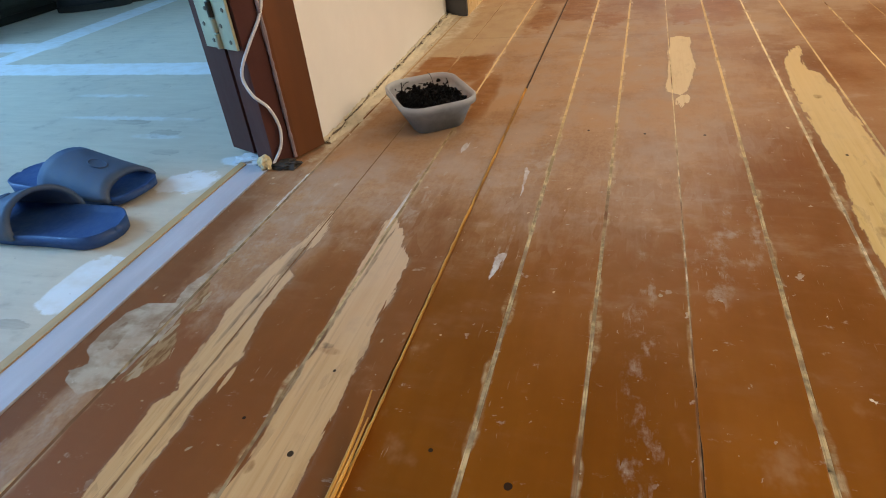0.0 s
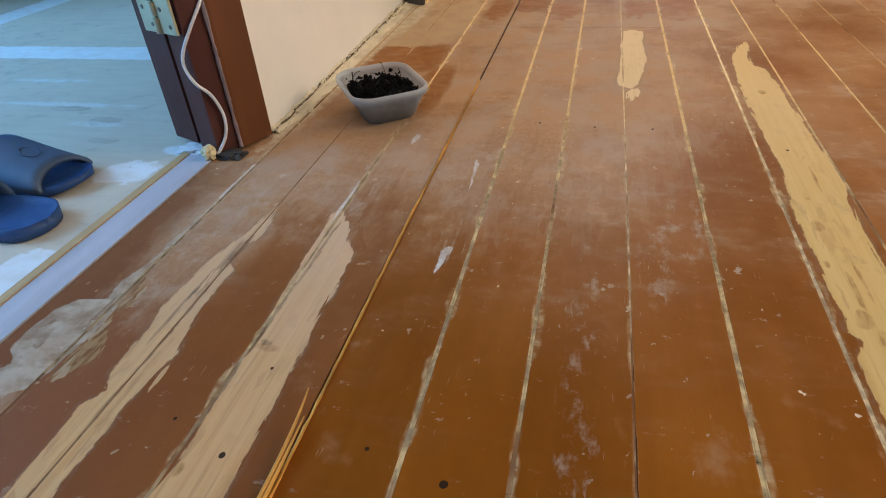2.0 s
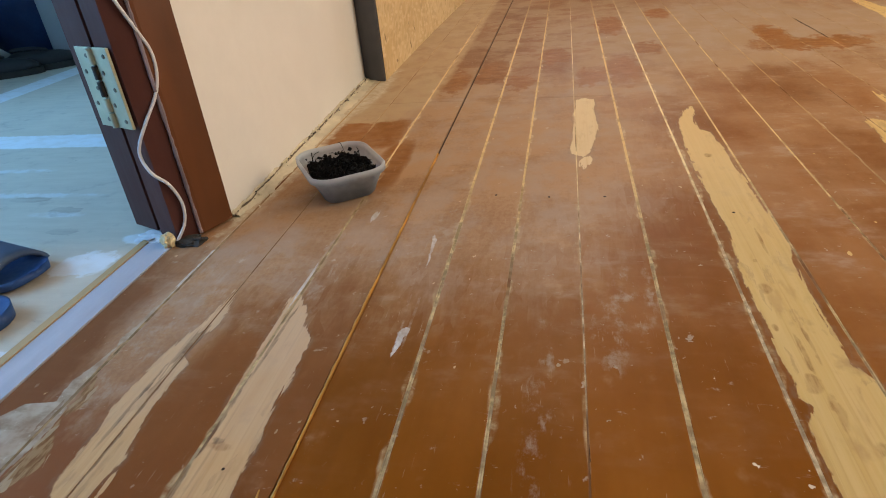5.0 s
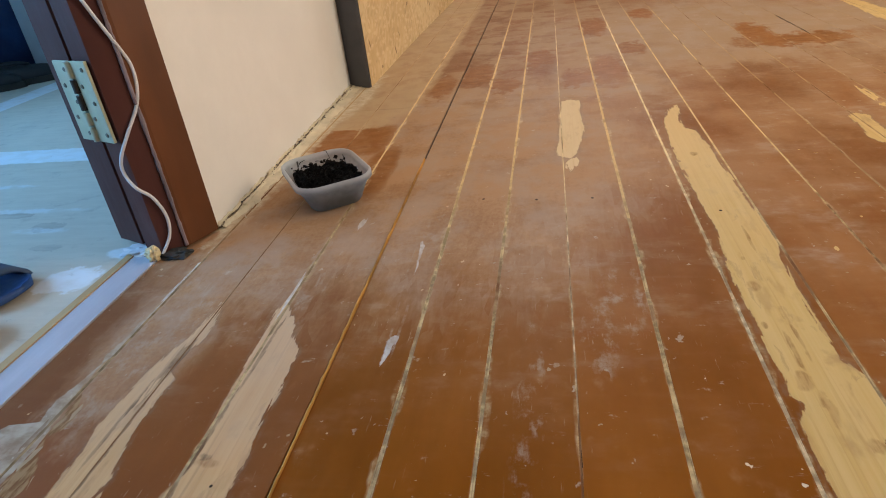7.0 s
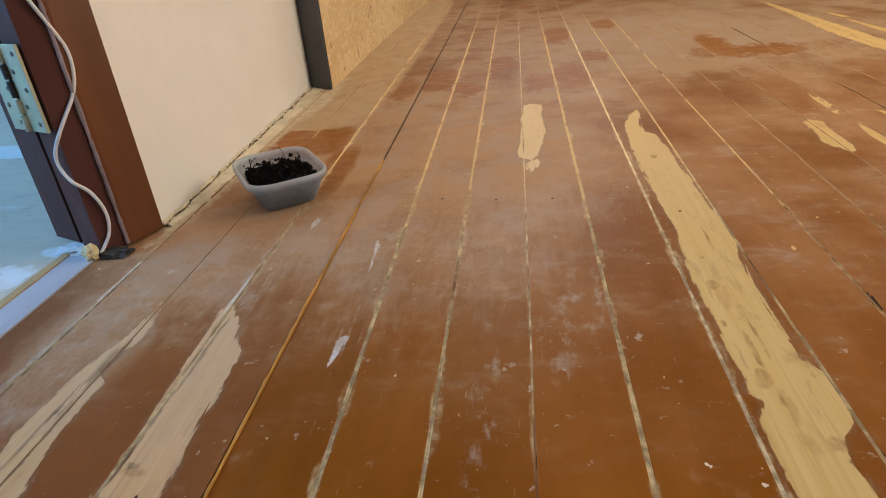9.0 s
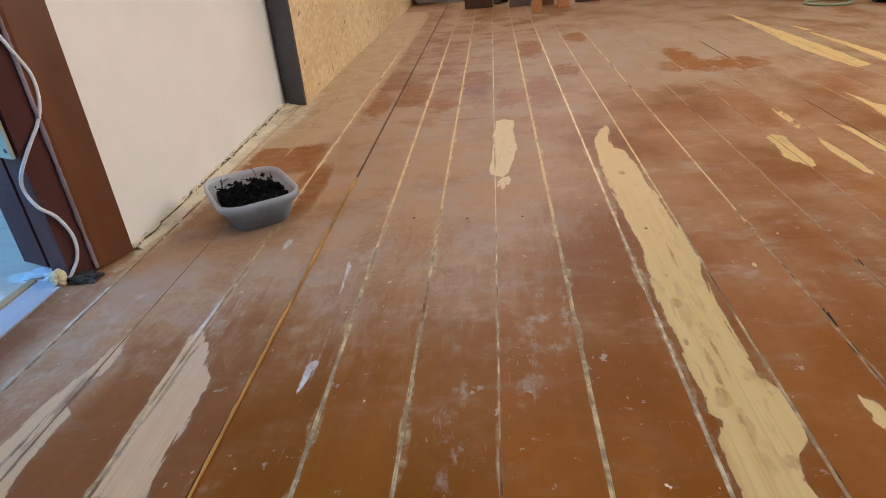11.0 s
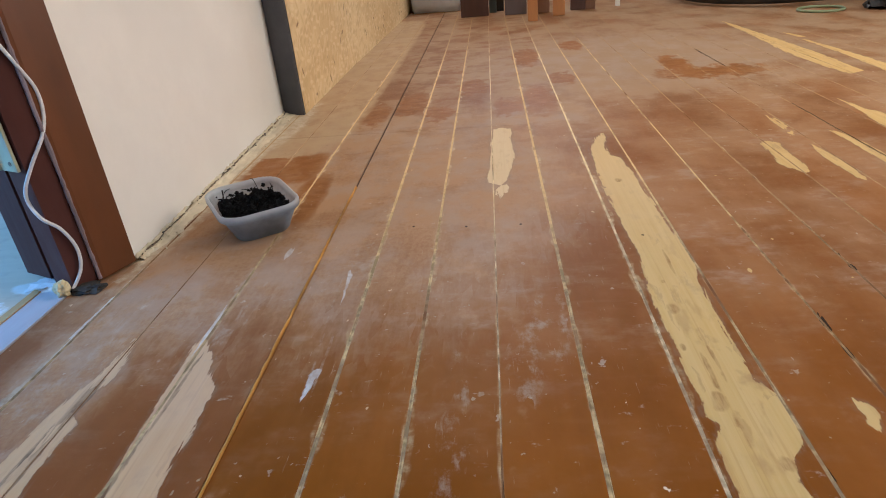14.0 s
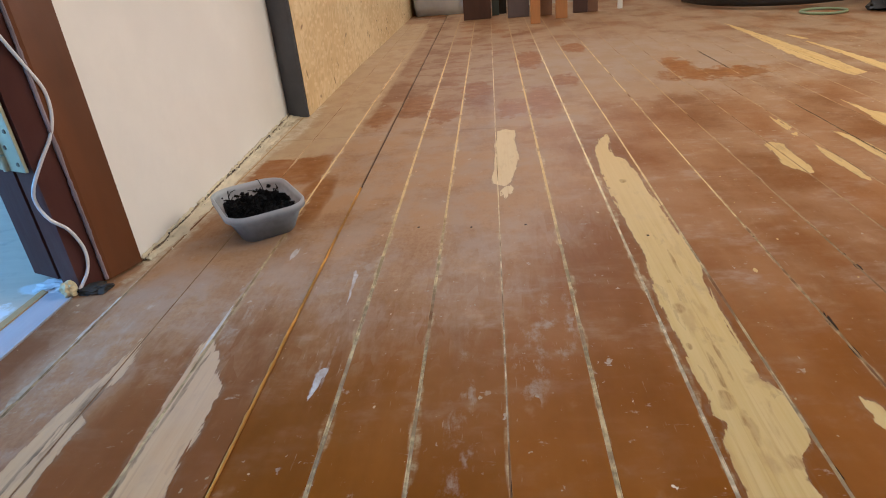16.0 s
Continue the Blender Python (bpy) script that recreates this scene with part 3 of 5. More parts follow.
    # grey tint of the same marks: dusty film with painted sheen
    if "dust_sheen" in mk:
        col = n.mix(n.math("MULTIPLY", n.math("MULTIPLY", mk["dust_sheen"], n.math("SUBTRACT", 1.0, mk["fresh"])) if "fresh" in mk else mk["dust_sheen"], n.step(n.noise(co, (11, 8, 1), 1, 5, 0.65), 0.40, 0.62, 0.0, 0.50)), col, (0.43, 0.32, 0.24))
    col = n.mix(n.step(fine, 0.68, 0.76, 0, 0.5), col, (0.55, 0.42, 0.30))
    # spatter, pale scratches along the grain and dull rubbed spots
    jn = n.add("ShaderNodeTexNoise")
    n.link(co, jn.inputs["Vector"])
    jn.inputs["Scale"].default_value, jn.inputs["Detail"].default_value = 130, 2
    jitter = n.vec("SUBTRACT", jn.outputs["Color"], (0.5, 0.5, 0.5))
    for size, share, alpha in ((75, 0.90, 0.6), (170, 0.90, 0.6)):
        pick, big, dist = n.cells(n.vec("ADD", co, n.vec("MULTIPLY", jitter, (0.012, 0.016, 0))), (size, size * 0.6, 1), 20)
        dot = n.math("MULTIPLY", n.step(pick, share, share + 0.01), n.step(n.math("SUBTRACT", dist, n.math("MULTIPLY_ADD", n.math("POWER", big, 3.0), 0.20, n.math("MULTIPLY", fine, 0.12))), -0.03, 0.05, alpha, 0.0))
        col = n.mix(n.math("MULTIPLY", dot, n.step(mid, 0.40, 0.62, 0.15, 1.0)), col, (0.56, 0.46, 0.35))
    scratch = n.math("MULTIPLY", n.step(n.noise(co, (300, 30, 1), 1, 3, 0.6), 0.64, 0.72), n.step(n.noise(co, (14, 9, 1), 1, 3, 0.6), 0.50, 0.64, 0.0, 0.45))
    col = n.mix(scratch, col, (0.50, 0.37, 0.25))
    nick = n.math("MULTIPLY", n.step(n.noise(co, (26, 55, 1), 1, 4, 0.7), 0.63, 0.70), n.step(torn, 0.45, 0.6, 0.1, 0.55))
    col = n.mix(nick, col, (0.47, 0.37, 0.28))
    if "fresh" in mk:
        col = n.mix(n.math("MULTIPLY", mk["fresh"], n.step(cloud2, 0.35, 0.62, 0.18, 0.62)), col, n.mix(n.step(mid, 0.35, 0.65), (0.33, 0.14, 0.036), (0.40, 0.19, 0.065)))
    if "tan" in mk:
        col = n.mix(n.math("MULTIPLY", mk["tan"], n.step(mid, 0.3, 0.6, 0.55, 0.95)), col, (0.50, 0.35, 0.195))
    bare = chips
    if "bare" in mk:
        bare = n.math("MAXIMUM", bare, mk["bare"])
    grain = n.noise(co, (75, 2.5, 1), 1, 4, 0.6)
    sap, heart = PINK if x0 < 0.1 else WHITISH if x0 < 0.36 else YELLOW
    wood = n.mix(n.step(grain, 0.3, 0.7), sap, heart)
    wood = n.mix(n.step(blot, 0.38, 0.62, 0, 0.5), wood, tuple(0.96 * v for v in heart))
    wood = n.mix(n.step(mid, 0.57, 0.75, 0, 0.55), wood, (0.38, 0.22, 0.09))
    wood = n.mix(n.step(n.noise(co, (260, 3.5, 1), 1, 3, 0.6), 0.50, 0.68, 0.0, 0.28), wood, (0.46, 0.25, 0.09))
    wood = n.mix(n.step(n.noise(co, (34, 9, 1), 1, 4, 0.65), 0.56, 0.70, 0.0, 0.45), wood, (0.46, 0.27, 0.10))
    wood = n.mix(n.math("MULTIPLY", n.step(shard, 0.86, 0.88, 0.0, 0.35), n.step(torn, 0.42, 0.6)), wood, (0.33, 0.19, 0.09))
    # glare on the bare wood, put into its colour: paler along y
    if x0 < 0.1:
        wood = n.mix(n.step(n.noise(co, (170, 6, 1), 1, 4, 0.65), 0.56, 0.66, 0.0, 0.55 if x0 < -0.15 else 0.3), wood, (0.27, 0.16, 0.085))
        wood = n.mix(n.step(n.math("ADD", Y, n.math("MULTIPLY", mid, 0.2)), 0.38, 0.72, 0.0, 0.60), wood, (0.60, 0.42, 0.28))
    else:
        wood = n.mix(n.step(n.math("ADD", Y, n.math("MULTIPLY", mid, 0.3)), 0.8, 1.4, 0.0, 0.6 if x0 < 0.6 else 0.15), wood, (0.76, 0.58, 0.32))
    if "halo" in mk:
        col = n.mix(n.math("MULTIPLY", mk["halo"], n.step(torn, 0.38, 0.62, 0.0, 0.6)), col, (0.24, 0.165, 0.11))
        wood = n.mix(n.math("MULTIPLY", n.math("SUBTRACT", 1.0, mk["halo"]), 0.9), wood, (0.36, 0.24, 0.14))
    col = n.mix(bare, col, wood)
    # filler along the edges
    run = n.noise(n.vec("ADD", co, (0, x0 * 37, 0)), (0.0, 9, 0), 1, 3, 0.6)
    side = n.noise(co, (60, 50, 1), 1, 3, 0.6)
    edges = None
    for x, w, sgn in ((x0, wl, 1), (x1, wr, -1)):
        if w <= 0:
            continue
        d = n.math("MULTIPLY", n.math("SUBTRACT", X, x), sgn)
        d = n.math("ADD", d, n.math("MULTIPLY", rag, 0.004))
        # a thin pale lip where the paint has worn off the arris, and a broken smear of filler beside it
        lip = n.math("MULTIPLY", n.step(d, 0.0006, 0.0022, 1.0, 0.0), n.step(n.math("ADD", run, n.step(Y, 0.8, 1.4, 0.0, 0.08)), 0.46, 0.60, 0.05, 0.8 * min(1.0, w / 0.0024)))
        lim = n.math("MULTIPLY", n.step(run, 0.40, 0.66, 0.1, 1.9), w)
        smear = n.math("MULTIPLY", n.step(n.math("SUBTRACT", d, lim), -0.0012, 0.0022, 1.0, 0.0), n.math("MULTIPLY", n.step(cloud2, 0.40, 0.60, 0.12, 0.8), n.step(torn, 0.36, 0.58, 0.35, 1.0)))
        e = n.math("MAXIMUM", lip, smear)
        edges = e if edges is None else n.math("MAXIMUM", edges, e)
    pale = n.mix(n.step(side, 0.3, 0.7), (0.40, 0.27, 0.13), (0.64, 0.475, 0.26))
    pale = n.mix(n.step(Y, 0.7, 1.5, 0.0, 0.75), pale, (0.80, 0.63, 0.42))
    if edges is not None:
        edges = n.math("MULTIPLY", edges, n.step(n.noise(n.vec("ADD", co, (0, x0 * 11, 0)), (0, 16, 0), 1, 4, 0.7), 0.32, 0.50, 0.45, 1.0))
        col = n.mix(n.math("MULTIPLY", edges, n.step(Y, 2.3, 3.0, 1.0, 0.25)), col, pale)
    if "putty" in mk:
        col = n.mix(n.math("MULTIPLY", mk["putty"], n.step(mid, 0.32, 0.58, 0.5, 0.95)), col, n.mix(n.step(fine, 0.3, 0.7), (0.52, 0.46, 0.39), (0.70, 0.66, 0.60)))
    if "lime" in mk:
        col = n.mix(n.math("MULTIPLY", mk["lime"], n.step(cloud2, 0.34, 0.60, 0.35, 0.95)), col, n.mix(n.step(fine, 0.35, 0.65), (0.58, 0.47, 0.31), (0.70, 0.60, 0.43)))
    if "flake" in mk:
        flake = n.mix(n.step(cloud2, 0.40, 0.58), (0.34, 0.26, 0.18), (0.48, 0.395, 0.295))
        flake = n.mix(n.math("MULTIPLY", n.step(shard, 0.80, 0.82, 0.0, 0.7), n.step(mid, 0.45, 0.6)), flake, (0.22, 0.13, 0.075))
        flake = n.mix(n.step(fine, 0.60, 0.70, 0.0, 0.6), flake, (0.68, 0.60, 0.48))
        col = n.mix(n.math("MULTIPLY", mk["flake"], n.step(blob, -0.12, 0.10, 0.62, 0.97)), col, flake)
    if "rust" in mk:
        rust = n.mix(n.step(torn, 0.40, 0.60), (0.20, 0.095, 0.035), (0.38, 0.235, 0.11))
        rust = n.mix(n.step(shard, 0.72, 0.75, 0.0, 0.7), rust, (0.50, 0.38, 0.24))
        col = n.mix(n.math("MULTIPLY", mk["rust"], 0.85), col, rust)
    if "scuff" in mk:
        col = n.mix(n.math("MULTIPLY", mk["scuff"], n.step(n.noise(co, (38, 24, 1), 1, 5, 0.7), 0.48, 0.68, 0.0, 0.5)), col, (0.47, 0.38, 0.29))
    if "knot" in mk:
        col = n.mix(n.math("MULTIPLY", mk["knot"], n.step(torn, 0.3, 0.6, 0.70, 0.25)), col, (0.27, 0.12, 0.032))
    if "split" in mk:
        col = n.mix(n.math("MULTIPLY", mk["split"], n.step(torn, 0.3, 0.6, 0.85, 0.4)), col, (0.15, 0.10, 0.06))
    if "dot" in mk:
        col = n.mix(n.math("MULTIPLY", mk["dot"], 0.95), col, (0.025, 0.015, 0.009))
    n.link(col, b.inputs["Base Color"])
    dull = n.math("MAXIMUM", bare, n.math("MULTIPLY", haze, 0.6))
    if edges is not None:
        dull = n.math("MAXIMUM", dull, edges)
    n.link(n.math("ADD", n.step(dull, 0, 1, 0.44, 0.68), n.step(fine, 0.3, 0.7, -0.04, 0.06)), b.inputs["Roughness"])
    b.inputs["Specular IOR Level"].default_value = 0.065
    h = n.math("ADD", n.math("MULTIPLY", bare, -0.6), n.math("ADD", n.math("MULTIPLY", streak, 0.5), n.math("MULTIPLY", fine, 0.25)))
    n.link(n.bump(h, 0.35, 0.0012), b.inputs["Normal"])
    return m


PLY_MARKS = [
    ("putty", -1.18, 1.325, 0.62, 0.048, 8, 4, 0.25),
    ("putty", -1.60, 1.95, 0.055, 0.62, 4, 6, 0.3),
    ("putty", -1.95, 1.55, 0.42, 0.05, 6, 3, 0.3),
    ("haze", -0.80, 1.00, 0.16, 0.010, 3, 2, 1.4),
    ("haze", -0.95, 1.13, 0.10, 0.010, 3, 2, 1.4),
    ("haze", -0.66, 0.915, 0.06, 0.010, 3, 2, 1.4),
    ("putty", -0.445, 0.48, 0.030, 0.055, 4, 4, 0.5),
    ("putty", -0.475, 0.748, 0.045, 0.036, 3, 3, 0.9),
    ("putty", -0.425, 0.83, 0.04, 0.02, 2, 2, 0.5),
    ("stain", -0.66, 0.93, 0.035, 0.018, 2, 2, 1.0),
    ("stain", -0.78, 0.98, 0.045, 0.012, 2, 2, 1.0),
    ("stain", -0.60, 0.85, 0.03, 0.012, 2, 2, 1.0),
    ("stain", -0.47, 0.40, 0.03, 0.008, 2, 2, 0.8),
    ("stain", -0.52, 0.33, 0.03, 0.008, 2, 2, 0.8),
]


def plywood_material():
    m, n, b = material("sanded_plywood_floor")
    co = n.add("ShaderNodeNewGeometry").outputs["Position"]
    blot = n.noise(co, (1, 1, 1), 5, 5, 0.6)
    fine = n.noise(co, (9, 60, 1), 1, 5, 0.65)
    mid = n.noise(co, (1, 1.4, 1), 24, 4, 0.6)
    rag = n.math("SUBTRACT", n.noise(co, (24, 30, 1), 1, 5, 0.7), 0.5)
    mk = mark_masks(n, co, rag, PLY_MARKS)
    c = n.mix(n.step(fine, 0.3, 0.7), (0.60, 0.52, 0.40), (0.66, 0.58, 0.455))
    c = n.mix(n.step(blot, 0.4, 0.7, 0, 0.5), c, (0.53, 0.475, 0.39))
    c = n.mix(n.step(n.math("ADD", n.math("MULTIPLY", mid, 0.6), n.math("MULTIPLY", blot, 0.4)), 0.52, 0.70, 0, 0.55), c, (0.36, 0.295, 0.22))
    c = n.mix(n.math("MULTIPLY", mk["stain"], n.step(fine, 0.3, 0.7, 0.1, 0.6)), c, (0.28, 0.22, 0.17))
    c = n.mix(n.math("MULTIPLY", mk["haze"], n.step(mid, 0.35, 0.6, 0.15, 0.6)), c, (0.76, 0.77, 0.78))
    c = n.mix(n.math("MULTIPLY", mk["putty"], n.step(mid, 0.30, 0.62, 0.62, 0.95)), c, (0.80, 0.81, 0.82))
    c = n.mix(n.step(n.noise(co, (40, 70, 1), 1, 4, 0.7), 0.66, 0.72, 0.0, 0.5), c, (0.27, 0.22, 0.17))
    n.link(c, b.inputs["Base Color"])
    b.inputs["Roughness"].default_value = 0.7
    n.link(n.bump(fine, 0.25, 0.001), b.inputs["Normal"])
    return m


# ---- structure: two rooms ----
def slab(name, lo, hi, mat, label, category):
    bm = bmesh.new()
    bm_box(bm, lo, hi)
    return tagged(finish(name, bm, mat), label, category, kind="structure")


def prism_wall(name, plan, z0, z1, mat, label):
    bm = bmesh.new()
    bm_prism(bm, plan, z0, z1)
    return tagged(finish(name, bm, mat), label, "wall", kind="structure")


def window(name, x, y0, y1, z0, z1, label):
    """A window in a wall that runs along y: frame, mullion, sill and two panes."""
    w = thing(name, label, "window", kind="structure")
    for lo, hi in (((x - 0.03, y0, z0), (x + 0.03, y0 + 0.06, z1)), ((x - 0.03, y1 - 0.06, z0), (x + 0.03, y1, z1)),
                   ((x - 0.03, y0 + 0.06, z0), (x + 0.03, y1 - 0.06, z0 + 0.06)), ((x - 0.03, y0 + 0.06, z1 - 0.06), (x + 0.03, y1 - 0.06, z1)),
                   ((x - 0.03, (y0 + y1) / 2 - 0.03, z0 + 0.06), (x + 0.03, (y0 + y1) / 2 + 0.03, z1 - 0.06))):
        box_part("window_frame", lo, hi, m_frame, w, 0.006)
    for a, c in ((y0 + 0.06, (y0 + y1) / 2 - 0.03), ((y0 + y1) / 2 + 0.03, y1 - 0.06)):
        box_part("pane", (x - 0.003, a, z0 + 0.06), (x + 0.003, c, z1 - 0.06), m_glass, w).visible_shadow = False
    return w


def wall_with_window(name, x0, x1, ya, yb, y0, y1, z0, z1, mat, label):
    bm = bmesh.new()
    bm_box(bm, (x0, ya, 0), (x1, y0, 2.5))
    bm_box(bm, (x0, y1, 0), (x1, yb, 2.5))
    bm_box(bm, (x0, y0, 0), (x1, y1, z0))
    bm_box(bm, (x0, y0, z1), (x1, y1, 2.5))
    return tagged(finish(name, bm, mat), label, "wall", kind="structure")


# unseen east opening and window, added to house the warm fill lamp
wall_with_window("wall_east", 2.62, 2.82, -1.6, 4.5, 0.6, 2.0, 0.85, 2.15, m_far_wall, "beige painted outer wall with an added unseen window")
window("added_window_3", 2.74, 0.6, 2.0, 0.85, 2.15, "white wooden window with two panes")
wall_with_window("wall_other_room_west", -3.12, -2.92, -0.9, 3.0, -0.6, 1.1, 0.8, 2.2, m_cool_wall, "grey plastered outer wall with a window")
window("window_2", -3.04, -0.6, 1.1, 0.8, 2.2, "white wooden window with two panes")
bm = bmesh.new()
for lo, hi in (((-0.39, 4.28, 0), (-0.05, 4.48, 2.5)), ((0.95, 4.28, 0), (2.62, 4.48, 2.5)), ((-0.05, 4.28, 0), (0.95, 4.48, 0.85)), ((-0.05, 4.28, 2.1), (0.95, 4.48, 2.5))):
    bm_box(bm, lo, hi)
tagged(finish("wall_north", bm, m_far_wall), "far wall in plain beige paint with a window", "wall", kind="structure")
w1 = window("window_1", 0.0, -0.5, 0.5, 0.85, 2.1, "white wooden window with two panes")
w1.matrix_world = pose(0.45, 4.40, 0, 0, 0, 90)
slab("wall_south", (-0.39, -1.6, 0), (2.62, -1.4, 2.5), m_wall, "cream plastered wall behind", "wall")
slab("wall_other_room_north", (-2.92, 2.8, 0), (-0.39, 3.0, 2.5), m_cool_wall, "grey plastered wall", "wall")
slab("wall_other_room_south", (-2.92, -0.9, 0), (-0.39, -0.7, 2.5), m_cool_wall, "grey plastered wall", "wall")
slab("ceiling", (-3.12, -1.6, 2.5), (2.82, 4.5, 2.6), m_ceiling, "plain white ceiling over both rooms", "ceiling")
# partition between the rooms: doorway from y = 0.0 to 0.8
prism_wall("wall_partition", [(-0.391, 0.905), (-0.3085, 0.905), (-0.3315, 1.795), (-0.391, 1.795)], 0.0025, 2.5, m_wall, "cream painted partition wall beside the doorway")
slab("wall_partition_south", (-0.391, -1.4, 0), (-0.31, -0.03, 2.5), m_wall, "cream painted partition wall", "wall")
slab("wall_over_door", (-0.391, -0.03, 2.06), (-0.31, 0.905, 2.5), m_wall, "cream painted wall over the doorway", "wall")
partition = thing("wall_plywood", "yellow plywood sheeting on a charcoal stud", "wall", kind="structure")
bm = bmesh.new()
bm_prism(bm, [(-0.391, 1.797), (-0.334, 1.797), (-0.273, 1.769), (-0.2635, 1.767), (-0.2635, 1.809), (-0.391, 1.809)], 0.0, 2.5)
part("stud_edge", bm, m_charcoal, partition, "charcoal painted edge")
bm = bmesh.new()
bm_prism(bm, [(-0.391, 1.812), (-0.268, 1.812), (-0.262, 1.775), (-0.2615, 1.775), (-0.260, 2.5), (-0.228, 4.28), (-0.391, 4.28)], 0.0, 2.5)
part("panel", bm, m_osb, partition, "yellow plywood sheet")

# ---- doorway: jamb, casing, folded-back door leaf with its hinge ----
jamb = thing("door_frame", "dark red-brown painted door frame with chipped edges", "door frame", kind="structure")
bm = bmesh.new()
bm_prism(bm, [(-0.391, 0.830), (-0.352, 0.814), (-0.330, 0.838), (-0.330, 0.905), (-0.391, 0.905)], 0.004, 2.06)
part("jamb", bm, m_jamb, jamb)
# casing: the jamb's paint, coloured more orange for the warm light it catches
bm = bmesh.new()
bm_prism(bm, [(-0.328, 0.838), (-0.322, 0.846), (-0.301, 0.897), (-0.306, 0.903), (-0.328, 0.903)], 0.004, 2.06)
part("casing", bm, plain("lit_red_brown_gloss_paint", (0.135, 0.042, 0.008), 0.45, vary=0.3, scale=25, stretch=(3, 3, 0.6), bump=0.12), jamb)
# uneven whitish line up the edge between jamb and casing
bm = bmesh.new()
tube([(-0.3262, 0.8395 + 0.0004 * noise.noise((k * 0.9, 3, 0)), 0.006 + 0.02 * k) for k in range(102)], lambda t: 0.0029 + 0.0012 * noise.noise((t * 55, 4, 0)) + 0.0009 * noise.noise((t * 240, 5, 0)), 7, bm)
part("arris_line", bm, plain("whitish_smear", (0.25, 0.20, 0.225), 0.6, vary=0.6, scale=70), jamb, "smeared whitish line along the edge")
box_part("far_jamb", (-0.391, -0.03, 0.0), (-0.31, 0.01, 2.06), m_jamb, jamb, 0.003)
box_part("head", (-0.391, 0.01, 2.02), (-0.31, 0.83, 2.06), m_jamb, jamb, 0.003)

door = thing("door_1", "dark red-brown door leaf folded back against the wall", "door", kind="structure")
bm = bmesh.new()
bm_prism(bm, [(-0.454, 0.857), (-0.399, 0.834), (-0.396, 0.842), (-0.396, 1.60), (-0.454, 1.60)], 0.012, 2.02)
part("leaf", bm, m_jamb, door)
HX = Matrix.Translation((-0.3945, 0.8285, 0.0)) @ Matrix.Rotation(math.atan2(-0.40, 0.92), 4, "Z")


def hinge(z0, z1):
    """A butt hinge, spread open: two plates, knuckles on the pin and five screws a plate."""
    hg = thing("hinge", "", "")
    hg.parent = door
    for a, c in ((-0.041, -0.004), (0.004, 0.040)):
        bm = bmesh.new()
        bm_box(bm, (a, -0.0035, z0), (c, 0.001, z1), 0.0008, HX)
        p = part("plate", bm, m_hinge, hg, "brassy steel hinge plate")
        for k in range(5):
            bm = bmesh.new()
            x = a + (c - a) * (0.30 if k % 2 else 0.70)
            bmesh.ops.create_cone(bm, cap_ends=True, segments=10, radius1=0.0036, radius2=0.0026, depth=0.0016,
                                  matrix=HX @ Matrix.Translation((x, -0.004, z0 + (z1 - z0) * (k + 0.5) / 5)) @ Matrix.Rotation(radians(90), 4, "X"))
            part("screw", bm, m_screw, hg)
    for k in range(5):
        bm = bmesh.new()
        h0, h1 = z0 + (z1 - z0) * k / 5, z0 + (z1 - z0) * (k + 1) / 5
        bmesh.ops.create_cone(bm, cap_ends=True, segments=14, radius1=0.0052, radius2=0.0052, depth=(h1 - h0) * (0.93 if k % 2 == 0 else 0.8),
                              matrix=HX @ Matrix.Translation((0, -0.0045, (h0 + h1) / 2)))
        part("knuckle", bm, m_hinge if k in (0, 1, 4) else m_oil, hg, smooth=False)


hinge(0.188, 0.302)
hinge(1.70, 1.814)

# threshold between the floors
slab("threshold", (-0.406, 0.012, -0.02), (-0.3585, 0.812, 0.0015), m_threshold, "whitewashed wooden threshold strip in the doorway", "threshold")
slab("trim_threshold_edge", (-0.4195, 0.012, -0.02), (-0.4065, 0.835, 0.003), m_bead, "bare tan wooden edge strip at the threshold", "trim")
ply = plywood_material()
slab("floor_other_room", (-2.92, -0.7, -0.02), (-0.4200, 2.8, 0.0), ply, "sanded plywood floor with whitish filled joints", "floor")

